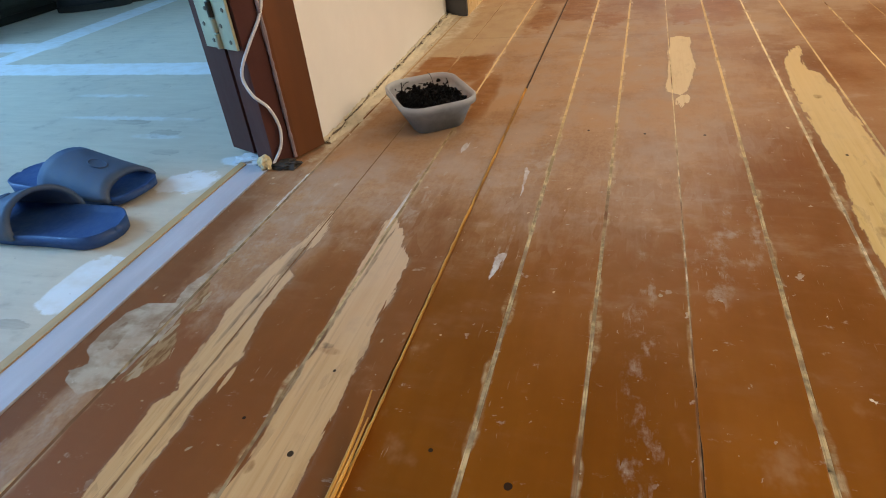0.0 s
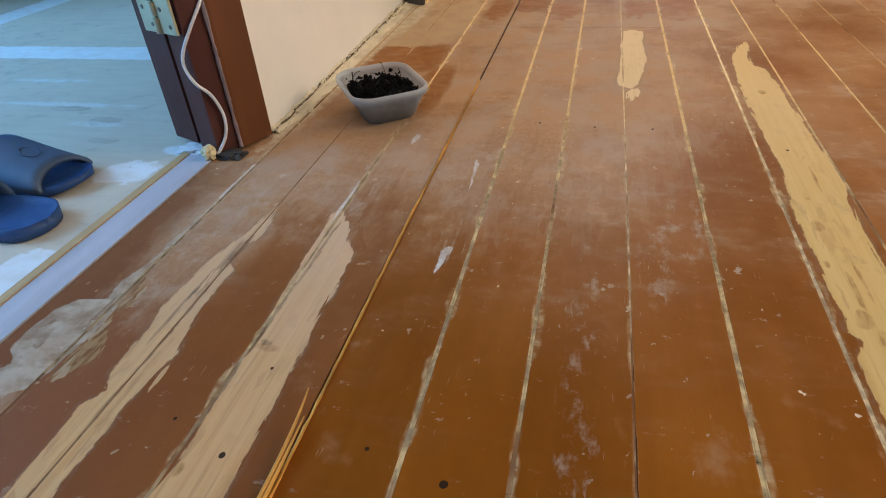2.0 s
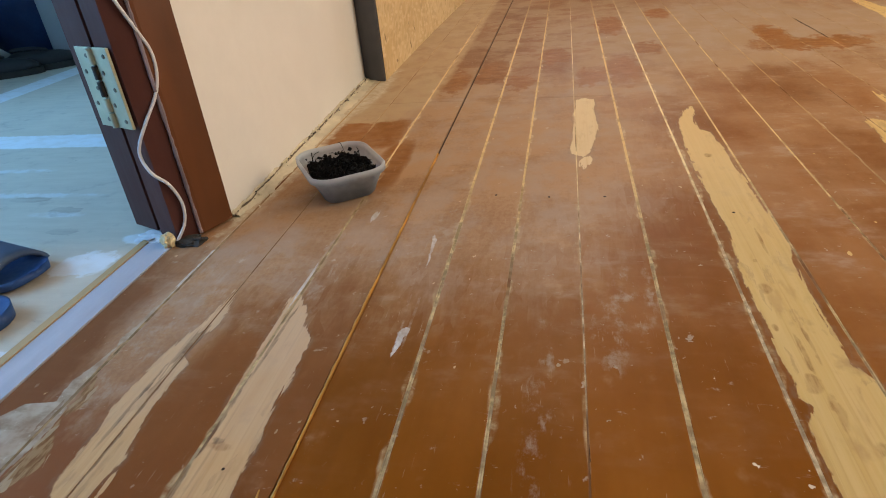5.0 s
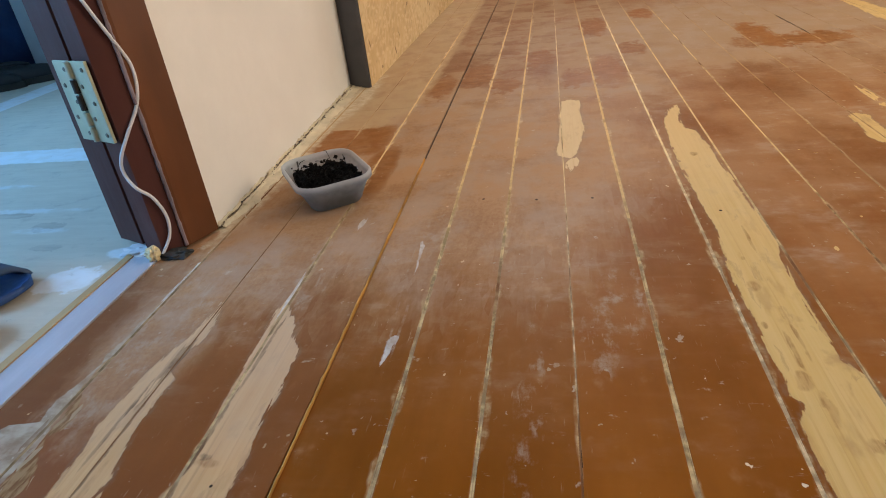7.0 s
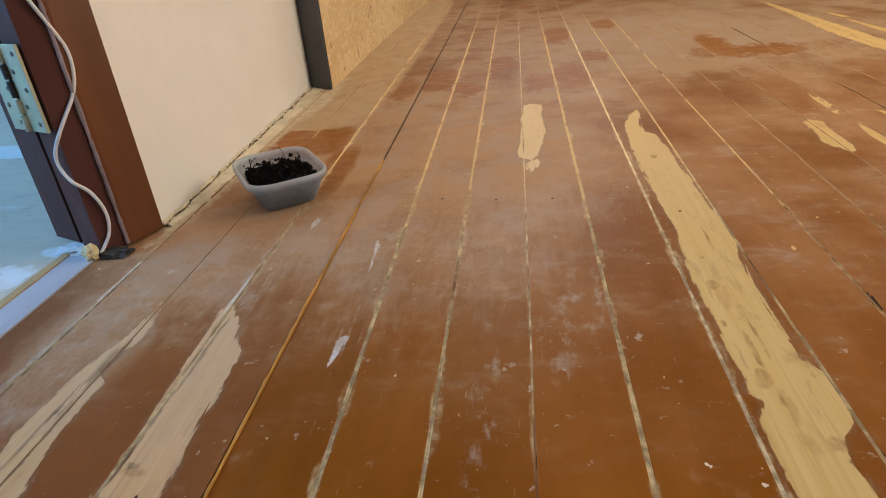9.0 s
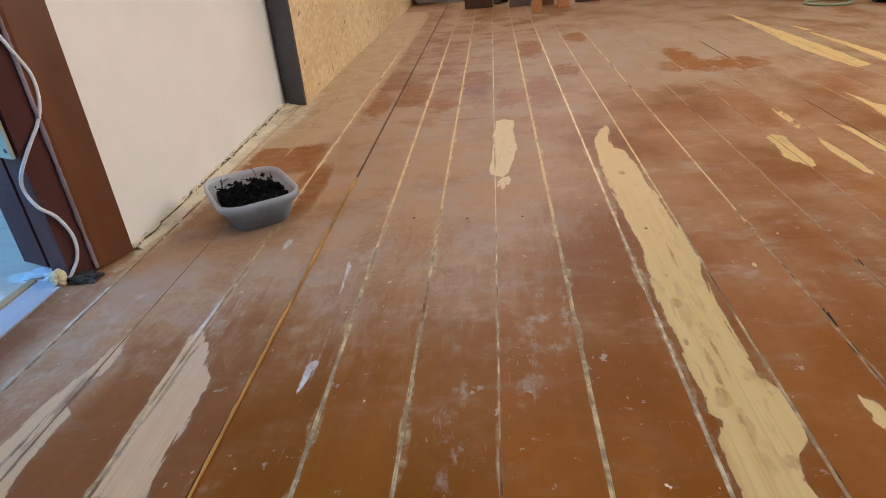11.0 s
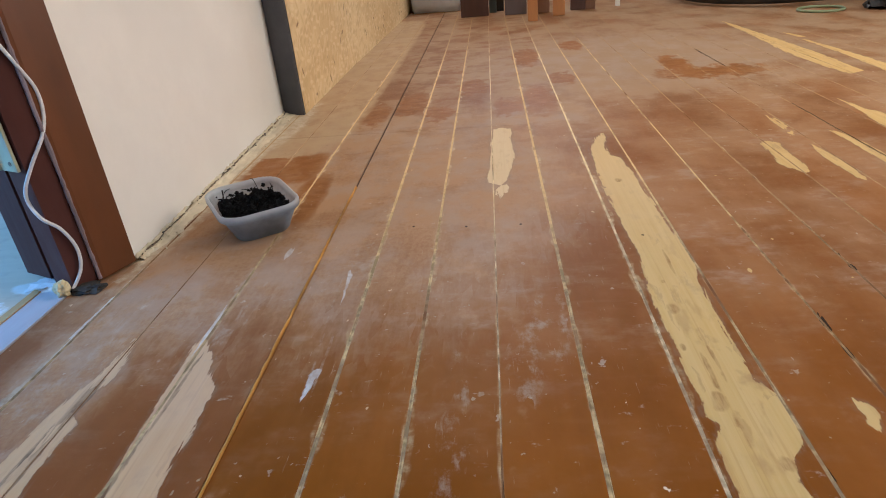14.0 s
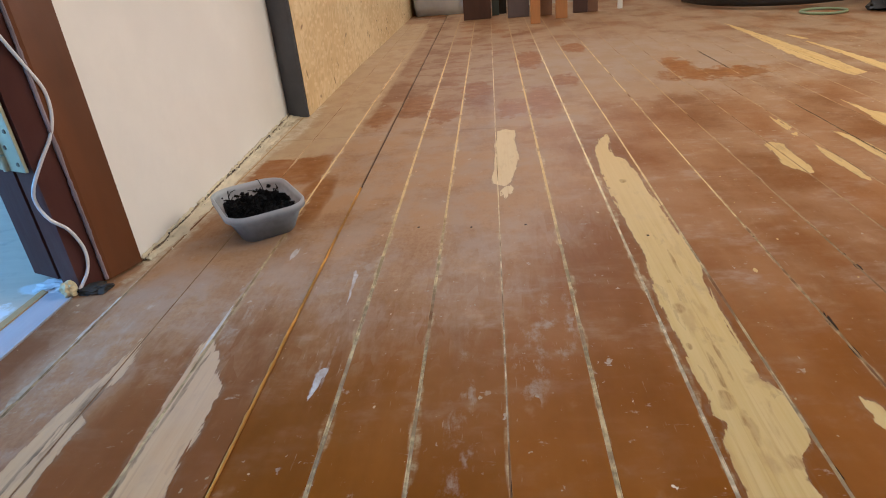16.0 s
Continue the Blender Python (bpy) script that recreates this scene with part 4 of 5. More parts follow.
# ---- things in the other room ----
def slipper(m):
    """A rubber slide: contoured sole with a raised edge and a broad arched strap."""
    s = thing("slipper", "dusty blue rubber slide slipper on the plywood floor", "slipper", "pair of slippers", m=m)
    L0, half = 0.28, 0.050

    def width(t):
        end = max(0.0, (t - 0.86) / 0.14, (0.14 - t) / 0.14)
        return half * (0.86 + 0.16 * math.sin(math.pi * (t * 1.15 - 0.05)) ** 2 - 0.10 * math.exp(-((t - 0.38) / 0.16) ** 2)) * max(0.02, 1 - end ** 2.4) ** 0.5
    bm = bmesh.new()
    NU, NV = 30, 20
    top, bot = [], []
    for i in range(NU + 1):
        t = 0.5 - 0.5 * math.cos(math.pi * i / NU)
        tt = t
        w = width(tt)
        rt, rb = [], []
        for j in range(NV + 1):
            v = 2 * j / NV - 1
            x = (t - 1) * L0
            lip = 0.0025 * max(0, abs(v) - 0.7) / 0.3 * min(1, 8 * t * (1 - t))
            rise = 0.010 * max(0, t - 0.8) ** 2 / 0.04
            rt.append(bm.verts.new((x, v * w, 0.012 + 0.008 * (1 - t) + lip + rise - 0.002 * (1 - v * v))))
            rb.append(bm.verts.new((x, v * w * 0.94, 0.001 + rise * 0.9)))
        top.append(rt)
        bot.append(rb)
    for i in range(NU):
        for j in range(NV):
            bm.faces.new((top[i][j], top[i + 1][j], top[i + 1][j + 1], top[i][j + 1]))
            bm.faces.new((bot[i][j + 1], bot[i + 1][j + 1], bot[i + 1][j], bot[i][j]))
        bm.faces.new((top[i][0], bot[i][0], bot[i + 1][0], top[i + 1][0]))
        bm.faces.new((top[i + 1][NV], bot[i + 1][NV], bot[i][NV], top[i][NV]))
    bm.faces.new([top[0][j] for j in range(NV + 1)] + [bot[0][j] for j in range(NV, -1, -1)])
    bm.faces.new([bot[NU][j] for j in range(NV + 1)] + [top[NU][j] for j in range(NV, -1, -1)])
    part("sole", bm, m_rubber, s, smooth=True)
    bm = bmesh.new()
    outer, inner = [], []
    NA, NB = 18, 8
    for i in range(NB + 1):
        t = i / NB
        ro, ri = [], []
        for j in range(NA + 1):
            a = math.pi * j / NA
            bend = 0.012 * math.sin(a)
            x = -0.030 - bend - (0.128 - 0.02 * math.sin(a) - 0.016 * math.cos(a)) * (1 - t)
            hgt = 0.025 + 0.031 * (1 - t)
            wd = 0.0525 - 0.002 * t
            ca, sa = math.cos(a), math.sin(a)
            ro.append(bm.verts.new((x, wd * ca * (1 - 0.06 * sa), 0.012 + hgt * sa ** 0.8)))
            ri.append(bm.verts.new((x, (wd - 0.007) * ca * (1 - 0.06 * sa), 0.012 + (hgt - 0.007) * sa ** 0.8)))
        outer.append(ro)
        inner.append(ri)
    for i in range(NB):
        for j in range(NA):
            bm.faces.new((outer[i][j], outer[i + 1][j], outer[i + 1][j + 1], outer[i][j + 1]))
            bm.faces.new((inner[i][j + 1], inner[i + 1][j + 1], inner[i + 1][j], inner[i][j]))
        for j in (0, NA):
            bm.faces.new((outer[i][j], inner[i][j], inner[i + 1][j], outer[i + 1][j]))
    for i in (0, NB):
        for j in range(NA):
            bm.faces.new((outer[i][j], outer[i][j + 1], inner[i][j + 1], inner[i][j]))
    strap = part("strap", bm, m_strap, s, "dusty grey-blue strap", smooth=True)
    bm = bmesh.new()
    ring = []
    for k in range(19):
        a = 2 * math.pi * k / 18
        x, y = -0.085 + 0.015 * math.cos(a), 0.010 * math.sin(a)
        ring.append((x, y, 0.0495 - 0.287 * (x + 0.085) - 4.0 * y * y))
    tube(ring, 0.0013, 6, bm)
    part("emblem", bm, m_strap, strap, smooth=True)
    return s


first = slipper(pose(-0.748, 0.591, 0.0005, 0, 0, 179))
copy_thing(first, pose(-0.507, 0.697, 0.0005, 0, 0, -5))

cab = thing("cabinet", "olive-black wooden cabinet along the wall", "cabinet")
box_part("body", (-2.55, 1.35, 0.03), (-2.07, 2.2, 0.9), m_cabinet, cab, 0.006)
box_part("plinth", (-2.53, 1.36, 0.0), (-2.09, 2.19, 0.03), m_cabinet, cab)
for a, c in ((1.36, 1.77), (1.78, 2.19)):
    d = box_part("cabinet_door", (-2.068, a, 0.06), (-2.05, c, 0.88), m_cabinet, cab, 0.003)
    box_part("handle", (-2.049, (a + c) / 2 - 0.05, 0.7), (-2.035, (a + c) / 2 + 0.05, 0.712), m_screw, d, 0.003)


def shoe(m):
    s = thing("shoe", "black leather low shoe on the plywood floor", "shoe", "pair of shoes", m=m)
    bm = bmesh.new()
    bmesh.ops.create_uvsphere(bm, u_segments=20, v_segments=12, radius=1)
    for v in bm.verts:
        x, y, z = v.co
        v.co = (x * 0.14, y * 0.047 * (1 - 0.15 * x), 0.024 + max(-0.004, z * (0.045 + 0.035 * max(0, -x))))
    part("upper", bm, m_shoe, s, smooth=True)
    bm = bmesh.new()
    bmesh.ops.create_cone(bm, cap_ends=True, segments=24, radius1=1, radius2=1, depth=0.022, matrix=Matrix.Translation((0, 0, 0.011)) @ Matrix.Diagonal((0.144, 0.050, 1, 1)))
    part("sole", bm, m_dark, s)
    bm = bmesh.new()
    tube([(-0.10, -0.02, 0.085), (-0.03, -0.025, 0.082), (0.02, 0.0, 0.072), (-0.03, 0.025, 0.082), (-0.10, 0.02, 0.085)], 0.005, 6, bm)
    part("collar", bm, m_shoe, s, smooth=True)
    return s


sh = shoe(pose(-1.88, 2.10, 0.0005, 0, 0, 25))
copy_thing(sh, pose(-1.79, 2.22, 0.0005, 0, 0, 35))

bag = thing("bag", "dark navy fabric bag slumped on the floor", "bag")
bm = bmesh.new()
bmesh.ops.create_uvsphere(bm, u_segments=28, v_segments=18, radius=1)
for v in bm.verts:
    w = noise.noise(v.co * 2.3) * 0.16 + noise.noise(v.co * 6) * 0.05
    v.co = Vector((v.co.x * (0.24 + w * 0.2), v.co.y * 0.16, max(0.0, 0.2 + v.co.z * (0.22 + w * 0.2)))) + Vector((-2.06, 2.52, 0))
part("body", bm, m_bag, bag, smooth=True)
bm = tube([(-2.2, 2.45, 0.34), (-2.16, 2.42, 0.47), (-2.02, 2.42, 0.48), (-1.96, 2.45, 0.34)], 0.012, 8)
part("strap", bm, m_bag, bag, smooth=True)
post = thing("pipe_boxing", "pale grey boxed post with chipped plaster", "post")
box_part("body", (-1.88, 2.38, 0.0), (-1.78, 2.52, 2.5), m_cool_wall, post, 0.006)

# ---- cable and rubble at the jamb foot ----
cable = thing("cable", "white round cable hanging loosely down the door frame", "cable")
bm = tube([(-0.352, 0.806, 0.44), (-0.340, 0.820, 0.385), (-0.332, 0.829, 0.350), (-0.325, 0.839, 0.318), (-0.320, 0.848, 0.288), (-0.321, 0.847, 0.258), (-0.327, 0.838, 0.230), (-0.342, 0.819, 0.197),
           (-0.359, 0.811, 0.166), (-0.366, 0.813, 0.143), (-0.354, 0.810, 0.120), (-0.340, 0.820, 0.098), (-0.334, 0.827, 0.064), (-0.338, 0.823, 0.032), (-0.351, 0.809, 0.006)], 0.0025, 10)
part("sheath", bm, m_cable, cable, smooth=True)


def lump(name, label, category, c, size, mat, seed, rough=0.35):
    ob_t = thing(name, label, category)
    bm = bmesh.new()
    bmesh.ops.create_icosphere(bm, subdivisions=3, radius=1)
    for v in bm.verts:
        k = 1 + rough * noise.noise(v.co * 2.1 + Vector((seed, 0, 0))) + 0.5 * rough * noise.noise(v.co * 5 + Vector((seed, 3, 0)))
        v.co = Vector((c[0] + v.co.x * size[0] * k, c[1] + v.co.y * size[1] * k, max(0.0005, c[2] + v.co.z * size[2] * k)))
    part("body", bm, mat, ob_t)
    return ob_t


lump("foam_scrap", "torn yellow foam scrap at the cable end", "scrap", (-0.362, 0.803, 0.010), (0.010, 0.010, 0.014), m_foam, 1.0, 0.5)
lump("rubble", "blackish rubble at the foot of the door frame", "rubble", (-0.334, 0.818, 0.003), (0.022, 0.017, 0.006), m_dark, 4.0, 0.6)
lump("plaster_lump", "whitish plaster smear under the door leaf", "plaster", (-0.405, 0.832, 0.002), (0.032, 0.018, 0.007), plain("white_plaster", (0.70, 0.71, 0.73), 0.9, vary=0.12, bump=0.6), 7.0, 0.5)


def wall_foot():
    """Ragged plaster left along the wall's foot, with crumbs and a dark gap behind."""
    ob_t = thing("plaster_remains", "ragged cream plaster remains along the wall foot", "plaster")
    bm = bmesh.new()
    rows = []
    NY, NX = 180, 8
    for i in range(NY + 1):
        y = 0.915 + (1.80 - 0.915) * i / NY
        xw = -0.3088 - (y - 0.905) * 0.0258 + 0.0015 + 0.0035 * noise.noise((y * 22, 0, 3))
        wide = 0.033 + 0.012 * noise.noise((y * 9, 1, 0)) + 0.007 * noise.noise((y * 45, 2, 0)) + 0.012 * max(0, y - 1.4)
        if y < 1.0:
            wide *= 0.35 + 0.65 * (y - 0.915) / 0.085
        r = []
        for j in range(NX + 1):
            v = j / NX
            z = 0.0045 * (1 - v) ** 0.7 * (0.7 + 0.9 * noise.noise((y * 35, v * 4, 5))) + 0.0012 * noise.noise((y * 120, v * 12, 9))
            r.append(bm.verts.new((xw + wide * v, y, max(0.0006, z) if 0 < j < NX else 0.0003)))
        rows.append(r)
    for a, c in zip(rows, rows[1:]):
        for j in range(NX):
            bm.faces.new((a[j], a[j + 1], c[j + 1], c[j]))
    part("skim", bm, m_plaster, ob_t)
    # the broken dark gap between the wall and the plaster, with a raised crust on both sides
    for name, mat, at, wide, lift, gaps in (("gap", m_gap, 0.0072, 0.0012, 0.0052, -0.12), ("crust", m_plaster, 0.0125, 0.0046, 0.0046, -0.15), ("crust", m_plaster, 0.0030, 0.0036, 0.0075, -0.1)):
        bm = bmesh.new()
        last = None
        for i in range(361):
            y = 0.905 + 0.89 * i / 360
            w = wide * (1 + 1.1 * noise.noise((y * 40, at * 900, 1)) + 0.7 * noise.noise((y * 130, at * 900, 2)))
            x = -0.3088 - (y - 0.905) * 0.0258 + at + 0.0045 * noise.noise((y * 16, 6, 0)) + 0.0016 * noise.noise((y * 75, 8, at * 500))
            if noise.noise((y * 21, at * 700, 4)) < -0.30 + gaps or w < 0.0006:
                last = None
                continue
            h = lift * (1 + 0.5 * noise.noise((y * 90, at * 800, 7)))
            now = [bm.verts.new((x - w, y, 0.0008)), bm.verts.new((x - w * 0.5, y, h)), bm.verts.new((x + w * 0.4, y, h * 0.9)), bm.verts.new((x + w, y, 0.0008))]
            if last:
                for p in range(3):
                    bm.faces.new((last[p], last[p + 1], now[p + 1], now[p]))
            last = now
        tagged(part(name, bm, mat, ob_t), kind="stuff")
    rnd = random.Random(5)
    for mat, name, count in ((m_dark, "dark_crumbs", 46), (m_plaster, "pale_crumbs", 90)):
        bm = bmesh.new()
        for k in range(count):
            y = rnd.uniform(0.92, 1.78)
            x = -0.3088 - (y - 0.905) * 0.0258 + abs(rnd.gauss(0.004, 0.006 if mat is m_dark else 0.022)) + 0.002
            r0 = rnd.uniform(0.0008, 0.0024)
            g = bmesh.ops.create_icosphere(bm, subdivisions=1, radius=r0, matrix=Matrix.Translation((x, y, r0 * 0.6 + (0.004 if mat is m_dark else 0.0))) @ Matrix.Diagonal((1, rnd.uniform(1, 2.2), rnd.uniform(0.5, 1), 1)))
            for v in g["verts"]:
                v.co += Vector((rnd.uniform(-1, 1), rnd.uniform(-1, 1), rnd.uniform(-0.5, 0.5))) * r0 * 0.4
        tagged(part(name, bm, mat, ob_t), kind="stuff")


wall_foot()


# ---- the tub of soil ----
def rounded_rect(hx, hy, r, k=7):
    pts = []
    for cx, cy, a0 in ((hx - r, hy - r, 0), (-hx + r, hy - r, 90), (-hx + r, -hy + r, 180), (hx - r, -hy + r, 270)):
        for i in range(k + 1):
            a = radians(a0 + 90 * i / k)
            pts.append((cx + r * math.cos(a), cy + r * math.sin(a)))
    return pts


def tub(m):
    t = thing("plastic_tub", "frosted plastic food tub filled with black soil", "tub", m=m)
    bm = bmesh.new()
    prof = [(-0.017, 0.0005), (-0.012, 0.0015), (-0.0085, 0.006), (-0.0035, 0.020), (0.0042, 0.0395), (0.0046, 0.0402), (0.0050, 0.0404), (0.0084, 0.0406), (0.0088, 0.0412), (0.0090, 0.0500), (0.0070, 0.0515), (0.0052, 0.0500),
            (0.0034, 0.040), (-0.0046, 0.020), (-0.0098, 0.007), (-0.0175, 0.0026)]
    rings = []
    for off, z in prof:
        rings.append([bm.verts.new((x, y, z * 1.10)) for x, y in rounded_rect(0.056 + off * 1.25, 0.0745 + off * 1.35, max(0.008, 0.030 + off))])
    k = len(rings[0])
    for a, c in zip(rings, rings[1:]):
        for i in range(k):
            bm.faces.new((a[i], a[(i + 1) % k], c[(i + 1) % k], c[i]))
    bm.faces.new(rings[0][::-1])
    bm.faces.new(rings[-1])
    part("shell", bm, m_tub, t, smooth=True)
    bm = bmesh.new()
    N = 30
    grid = []
    for i in range(N + 1):
        row = []
        for j in range(N + 1):
            u, v = 2 * i / N - 1, 2 * j / N - 1
            # square to rounded square
            sx, sy = u * math.sqrt(1 - v * v * 0.22), v * math.sqrt(1 - u * u * 0.22)
            x, y = sx * 0.0532, sy * 0.0718
            edge = max(abs(u), abs(v))
            z = 0.037 + 0.008 * noise.noise((x * 60, y * 60, 1)) + 0.005 * noise.noise((x * 160, y * 160, 4)) + 0.003 * (1 - edge)
            row.append(bm.verts.new((x, y, z)))
        grid.append(row)
    rim = [grid[i][0] for i in range(N)] + [grid[N][j] for j in range(N)] + [grid[i][N] for i in range(N, 0, -1)] + [grid[0][j] for j in range(N, 0, -1)]
    for i in range(N):
        for j in range(N):
            bm.faces.new((grid[i][j], grid[i + 1][j], grid[i + 1][j + 1], grid[i][j + 1]))
    low = [bm.verts.new((v.co.x * 0.78, v.co.y * 0.80, 0.004)) for v in rim]
    for i in range(len(rim)):
        q = (i + 1) % len(rim)
        bm.faces.new((rim[i], low[i], low[q], rim[q]))
    bm.faces.new(low[::-1])
    soil = part("soil", bm, m_soil, t, "black crumbly soil")
    rnd = random.Random(11)
    bm = bmesh.new()
    for q in range(110):
        x, y = rnd.uniform(-0.050, 0.050), rnd.uniform(-0.068, 0.068)
        r0 = rnd.uniform(0.0012, 0.0045)
        g = bmesh.ops.create_icosphere(bm, subdivisions=1, radius=r0, matrix=Matrix.Translation((x, y, 0.042 + rnd.uniform(-0.003, 0.007))))
        for v in g["verts"]:
            v.co += Vector((rnd.uniform(-1, 1), rnd.uniform(-1, 1), rnd.uniform(-1, 1))) * r0 * 0.45
    for q in range(95):
        x, y = rnd.uniform(-0.050, 0.050), rnd.uniform(-0.068, 0.068)
        a, l = rnd.uniform(0, 6.28), rnd.uniform(0.006, 0.020)
        up = rnd.uniform(0.001, 0.012) if q % 7 else rnd.uniform(0.014, 0.026)
        xe, ye = max(-0.050, min(0.050, x + l * math.cos(a))), max(-0.068, min(0.068, y + l * math.sin(a)))
        tube([(x, y, 0.041), ((x + xe) / 2, (y + ye) / 2, 0.041 + up * 0.8), (xe, ye, 0.041 + up)], rnd.uniform(0.0005, 0.0012), 4, bm)
    tagged(part("loose_soil", bm, m_soil, soil), kind="stuff")
    return t


tub(pose(-0.143, 1.017, 0.0006, 0, 0, 34))

# ---- splinter in the open joint ----
split = thing("wood_splinter", "orange raw pine splinter lifted out of the floor joint", "splinter")
bm = bmesh.new()
last = None
for i in range(301):
    y = 0.02 + 1.16 * i / 300
    x = 0.0035 * max(0.0, 1 - y / 0.6) + 0.0011 * noise.noise((y * 14, 1, 0)) + 0.0006 * noise.noise((y * 60, 2, 0))
    w = (0.0017 - 0.0004 * y) * (1 + 0.75 * noise.noise((y * 26, 3, 0)) + 0.5 * noise.noise((y * 95, 4, 0)))
    if y > 0.93:
        w *= 1.35
    if noise.noise((y * 11, 5, 0)) < -0.42 or w < 0.0005:
        last = None
        continue
    h = 0.0012 + 0.0016 * noise.noise((y * 38, 6, 0))
    now = [bm.verts.new((x - w, y, -0.0035)), bm.verts.new((x - w * 0.8, y, h)), bm.verts.new((x + w * 0.3, y, h + 0.0008)), bm.verts.new((x + w, y, -0.003))]
    if last:
        for p in range(3):
            bm.faces.new((last[p], last[p + 1], now[p + 1], now[p]))
    last = now
part("sliver", bm, m_splinter, split)
bm = tube([(-0.006, 0.10, 0.001), (-0.004, 0.27, 0.004), (-0.004, 0.33, 0.008), (-0.006, 0.372, 0.013)], lambda t: 0.0022 * (1 - t) + 0.0007, 6)
part("lifted_end", bm, m_splinter, split)
bm = tube([(-0.002, 0.20, 0.002), (0.0, 0.29, 0.005), (0.0005, 0.345, 0.009)], lambda t: 0.0020 * (1 - t) + 0.0006, 6)
part("lifted_end", bm, m_splinter, split)

# ---- the far end of the room ----
def timber(name, label, x0, x1, y, thick, height, mat, lean=4.0, group="boards leaning on the far wall"):
    t = thing(name, label, "board", group, m=pose((x0 + x1) / 2, y, 0.0006, -lean, 0, 0))
    w = (x1 - x0) / 2
    bm = bmesh.new()
    bm_box(bm, (-w, 0, 0), (w, thick, height), 0.0025)
    part("plank", bm, mat, t)


timber("timber_board", "wide dark brown board leaning against the far wall", 0.115, 0.272, 3.74, 0.03, 0.82, m_brown)
timber("timber_board", "grey-teal painted board leaning against the far wall", 0.276, 0.318, 3.87, 0.03, 0.77, m_teal)
timber("timber_board", "nearly black board leaning against the far wall", 0.319, 0.362, 3.93, 0.03, 0.77, m_dark)
timber("timber_board", "grey-purple board leaning against the far wall", 0.363, 0.482, 3.70, 0.03, 0.77, m_grey)
timber("timber_board", "orange pine batten standing in front of the boards", 0.470, 0.519, 3.375, 0.03, 0.72, m_orange, 8)
timber("timber_board", "umber board leaning against the far wall", 0.530, 0.606, 3.68, 0.03, 0.77, m_umber)
timber("timber_board", "orange pine batten standing in front of the boards", 0.610, 0.671, 3.515, 0.03, 0.72, m_orange, 7)
timber("timber_board", "dark umber board leaning against the far wall", 0.722, 0.800, 3.69, 0.03, 0.77, m_brown)
timber("timber_board", "umber board leaning against the far wall", 0.802, 0.855, 3.69, 0.03, 0.77, m_umber)
timber("timber_board", "white painted lath leaning against the far wall", 0.971, 0.996, 3.73, 0.02, 0.7, m_frame)
sack = thing("sack", "pale blue woven sack standing by the far wall", "sack")
bm = bmesh.new()
bmesh.ops.create_cube(bm, size=1)
bmesh.ops.subdivide_edges(bm, edges=bm.edges, cuts=9, use_grid_fill=True)
for v in bm.verts:
    c = v.co.copy()
    pinch = 1 - 0.25 * max(0, c.z) - 0.12 * abs(c.x * c.z)
    off = 0.02 * noise.noise(c * 5)
    v.co = Vector((-0.05 + c.x * 0.30 * pinch + off, 4.19 + c.y * 0.14 * pinch + off, max(0.0005, (c.z + 0.5) * 0.55 + off * (c.z + 0.45))))
part("body", bm, m_pale, sack, smooth=True)
coil = thing("hose_coil", "coiled black rubber hose lying on the floor", "hose")
pts = []
for k in range(60):
    a = 2 * math.pi * k / 18
    r = 0.47 - 0.004 * math.sin(a * 2.3)
    pts.append((1.79 + r * math.cos(a), 3.68 + r * math.sin(a), 0.026 + 0.016 * k / 18 * (1 + 0.1 * math.sin(k))))
part("hose", tube(pts, 0.024, 10), m_black_hose, coil, smooth=True)
loop = thing("plastic_loop", "pale green flat plastic loop on the floor", "loop")
bm = tube([(1.72 + 0.09 * math.cos(a), 3.02 + 0.085 * math.sin(a), 0.006) for a in [2 * math.pi * k / 16 for k in range(17)]], 0.0055, 8)
part("ring", bm, m_green, loop, smooth=True)
lump("black_bag", "small black plastic bag on the floor", "bag", (1.99, 2.96, 0.03), (0.11, 0.08, 0.05), m_black_hose, 12.0, 0.4)


# ---- floor of painted boards, the nearest boards first ----
SEAMS = [-0.3575, -0.278, -0.188, -0.094, 0.0, 0.090, 0.177, 0.268, 0.358, 0.4515, 0.5385, 0.635, 0.727, 0.817, 0.905, 0.985]
while SEAMS[-1] < 2.55:
    SEAMS.append(SEAMS[-1] + 0.0905)
FILL = [0.0, 0.0066, 0.0018, 0.0046, 0.0, 0.0042, 0.0040, 0.0020, 0.0050, 0.0040, 0.0026, 0.0020, 0.0014, 0.0010, 0.0008, 0.0006]
floor = slab("floor", (-0.3575, -1.4, -0.03), (2.62, 4.28, -0.004), m_sub, "worn red-brown painted wooden board floor", "floor")
rnd = random.Random(3)


def floor_board(x0, x1, y0, y1, z, mat):
    bm = bmesh.new()
    c = 0.0006
    lo = [bm.verts.new(p) for p in ((x0, y0, -0.02), (x1, y0, -0.02), (x1, y1, -0.02), (x0, y1, -0.02))]
    a = [bm.verts.new(p) for p in ((x0, y0, z - c), (x1, y0, z - c), (x1, y1, z - c), (x0, y1, z - c))]
    t = [bm.verts.new(p) for p in ((x0 + c, y0 + c, z), (x1 - c, y0 + c, z), (x1 - c, y1 - c, z), (x0 + c, y1 - c, z))]
    for p, q in ((lo, a), (a, t)):
        for i in range(4):
            j = (i + 1) % 4
            bm.faces.new((p[i], p[j], q[j], q[i]))
    bm.faces.new(t)
    return part("floorboard", bm, mat, floor)


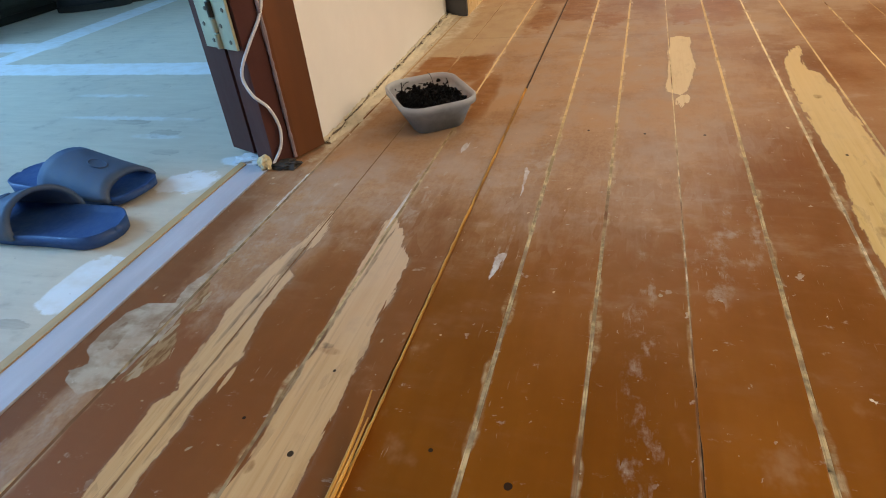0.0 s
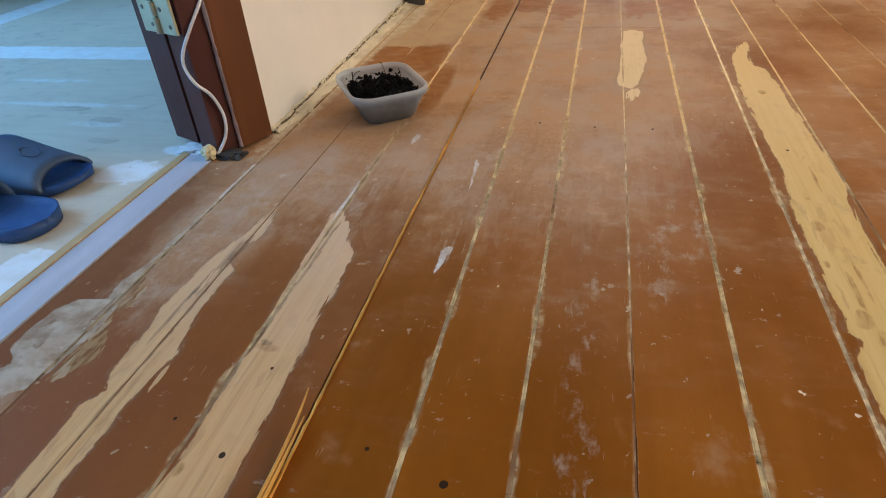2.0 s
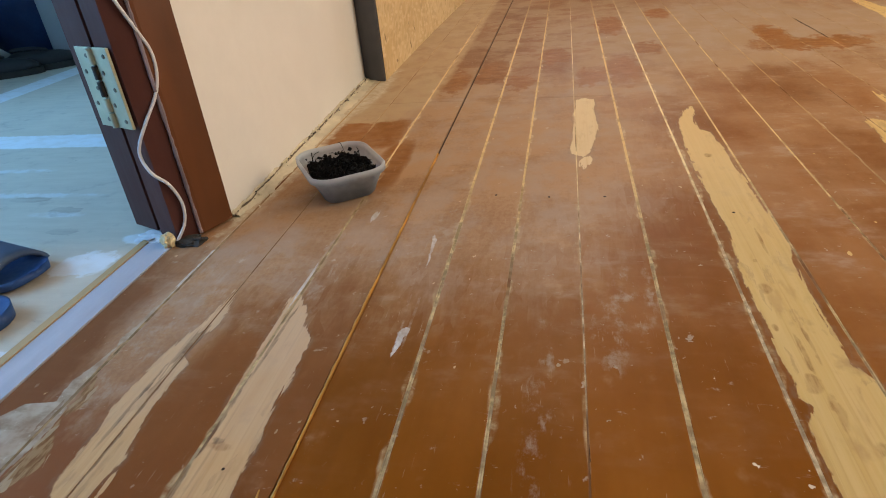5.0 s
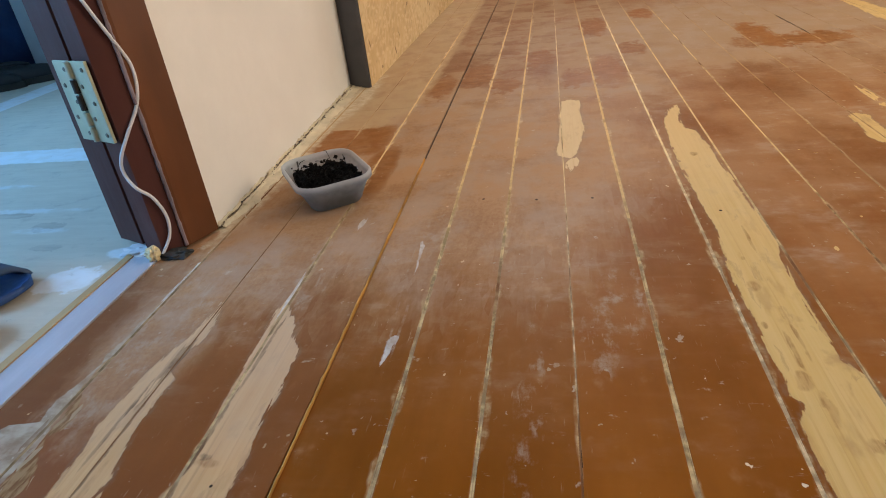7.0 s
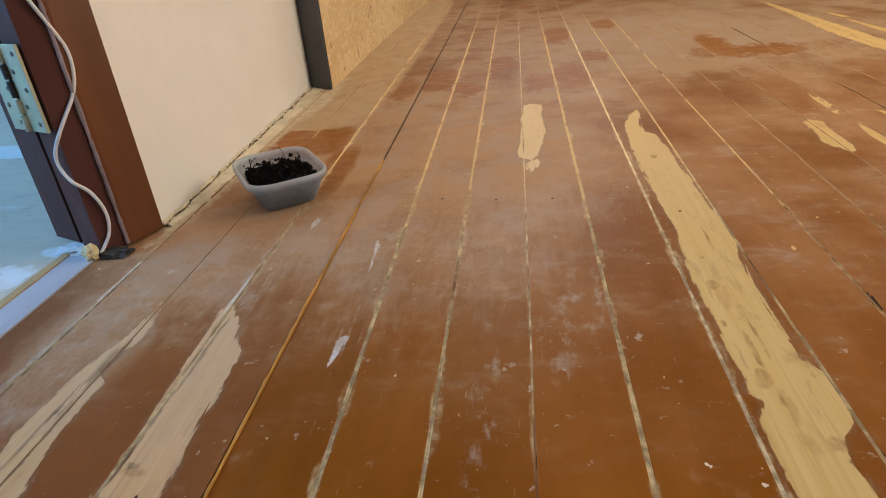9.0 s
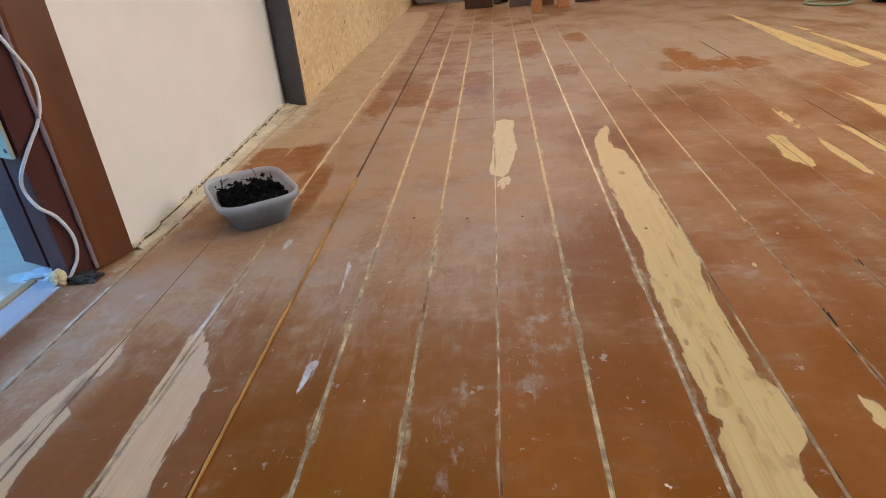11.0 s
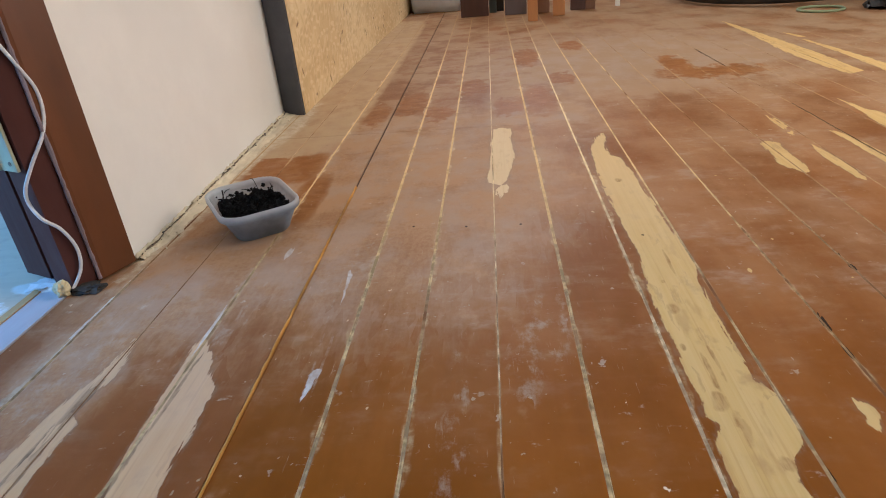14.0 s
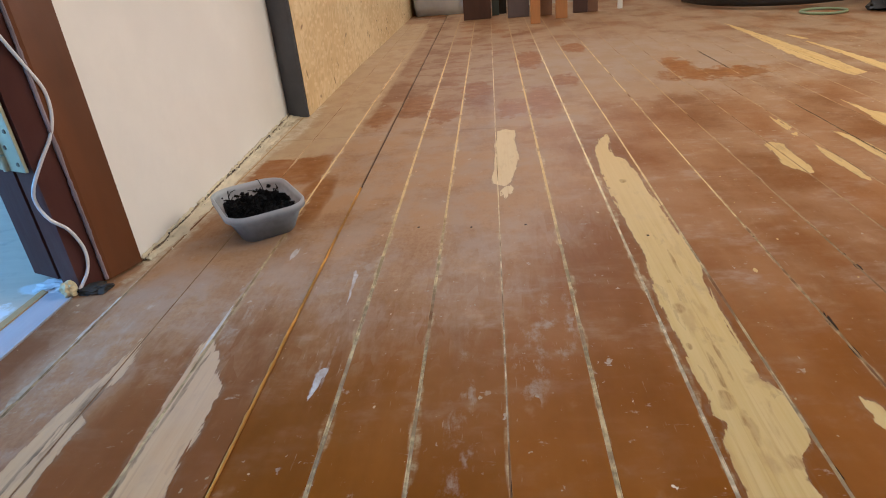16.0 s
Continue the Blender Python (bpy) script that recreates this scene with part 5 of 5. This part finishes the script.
GAP = [0.0008, 0.0032, 0.0014, 0.0028, 0.0044, 0.0042, 0.0036, 0.0012, 0.0040, 0.0032, 0.0028, 0.0024, 0.0022, 0.0018, 0.0016]
for k, (a, c) in enumerate(zip(SEAMS, SEAMS[1:])):
    wl = (FILL[k] if k < len(FILL) else 0.001) * (1.1, 0.4, 0.8)[k % 3]
    wr = (FILL[k + 1] if k + 1 < len(FILL) else 0.001) * (0.9, 0.5)[k % 2]
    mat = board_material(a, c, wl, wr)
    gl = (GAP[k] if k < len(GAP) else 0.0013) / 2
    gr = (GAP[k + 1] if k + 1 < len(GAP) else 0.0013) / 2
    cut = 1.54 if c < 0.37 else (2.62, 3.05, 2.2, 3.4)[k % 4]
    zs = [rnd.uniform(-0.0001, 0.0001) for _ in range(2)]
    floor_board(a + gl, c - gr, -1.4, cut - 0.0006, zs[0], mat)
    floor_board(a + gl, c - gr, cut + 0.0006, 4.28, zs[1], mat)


def filler_material(bright, spread, seed):
    """Old filler in a joint: pale where it holds, brown where painted over, dark where it has fallen out."""
    m, n, b = material("joint_filler")
    co = n.vec("ADD", n.add("ShaderNodeNewGeometry").outputs["Position"], (0, seed * 3.7, 0))
    run = n.noise(co, (2, 5, 0), 1, 4, 0.65)
    bit = n.noise(co, (60, 45, 0), 1, 3, 0.6)
    strand = n.noise(co, (620, 16, 0), 1, 3, 0.6)
    clump = n.noise(co, (30, 30, 0), 1, 4, 0.7)
    far = n.add("ShaderNodeSeparateXYZ")
    n.link(n.add("ShaderNodeNewGeometry").outputs["Position"], far.inputs[0])
    Y = far.outputs[1]
    pale = n.mix(n.step(bit, 0.38, 0.62), tuple(0.42 * v for v in bright), bright)
    pale = n.mix(n.step(clump, 0.45, 0.62, 0.0, 0.7), pale, (0.30, 0.215, 0.13))
    pale = n.mix(n.step(strand, 0.50, 0.62, 0.0, 0.5), pale, (0.20, 0.115, 0.055))
    pale = n.mix(n.step(Y, 0.75, 1.25, 0.0, 0.8), pale, tuple(min(1.0, 1.32 * v) for v in bright))
    c = n.mix(n.step(n.math("ADD", run, n.step(Y, 0.7, 1.2, 0.0, 0.08)), spread - 0.05, spread + 0.12), (0.19, 0.085, 0.035), pale)
    c = n.mix(n.step(n.noise(co, (10, 26, 0), 1, 4, 0.65), 0.66, 0.72, 0.0, 0.8), c, (0.035, 0.02, 0.012))
    c = n.mix(n.step(n.noise(co, (0, 13, 0), 1, 4, 0.7), 0.36, 0.50, 0.55, 0.0), c, (0.30, 0.17, 0.085))
    c = n.mix(n.step(Y, 2.2, 3.0, 0.0, 0.8), c, (0.40, 0.26, 0.15))
    n.link(c, b.inputs["Base Color"])
    b.inputs["Roughness"].default_value = 0.85
    b.inputs["Specular IOR Level"].default_value = 0.08
    n.link(n.bump(bit, 0.5, 0.001), b.inputs["Normal"])
    return m


CREAM, ASH, DIM = (0.80, 0.62, 0.37), (0.66, 0.48, 0.235), (0.42, 0.27, 0.13)
TONES = {1: (DIM, 0.44), 2: (DIM, 0.50), 3: (ASH, 0.40), 5: (ASH, 0.34), 6: (ASH, 0.42), 7: (CREAM, 0.48), 8: (ASH, 0.36), 9: (CREAM, 0.34), 10: (ASH, 0.42), 11: (ASH, 0.48), 12: (DIM, 0.44), 13: (DIM, 0.46)}
for k, x in enumerate(SEAMS[1:-1], 1):
    if k == 4:
        continue
    g = (GAP[k] if k < len(GAP) else 0.0013) / 2
    bm = bmesh.new()
    rows = []
    for i in range(121):
        y = -1.4 + 5.68 * i / 120
        z = -0.0003 + 0.0002 * noise.noise((y * 7, k * 3.1, 0))
        rows.append((bm.verts.new((x - g - 0.0004, y, z)), bm.verts.new((x + g + 0.0004, y, z))))
    for p, q in zip(rows, rows[1:]):
        bm.faces.new((p[0], p[1], q[1], q[0]))
    tone, spread = TONES.get(k, (DIM, 0.5))
    part("joint_filler", bm, filler_material(tone, spread, k), floor)
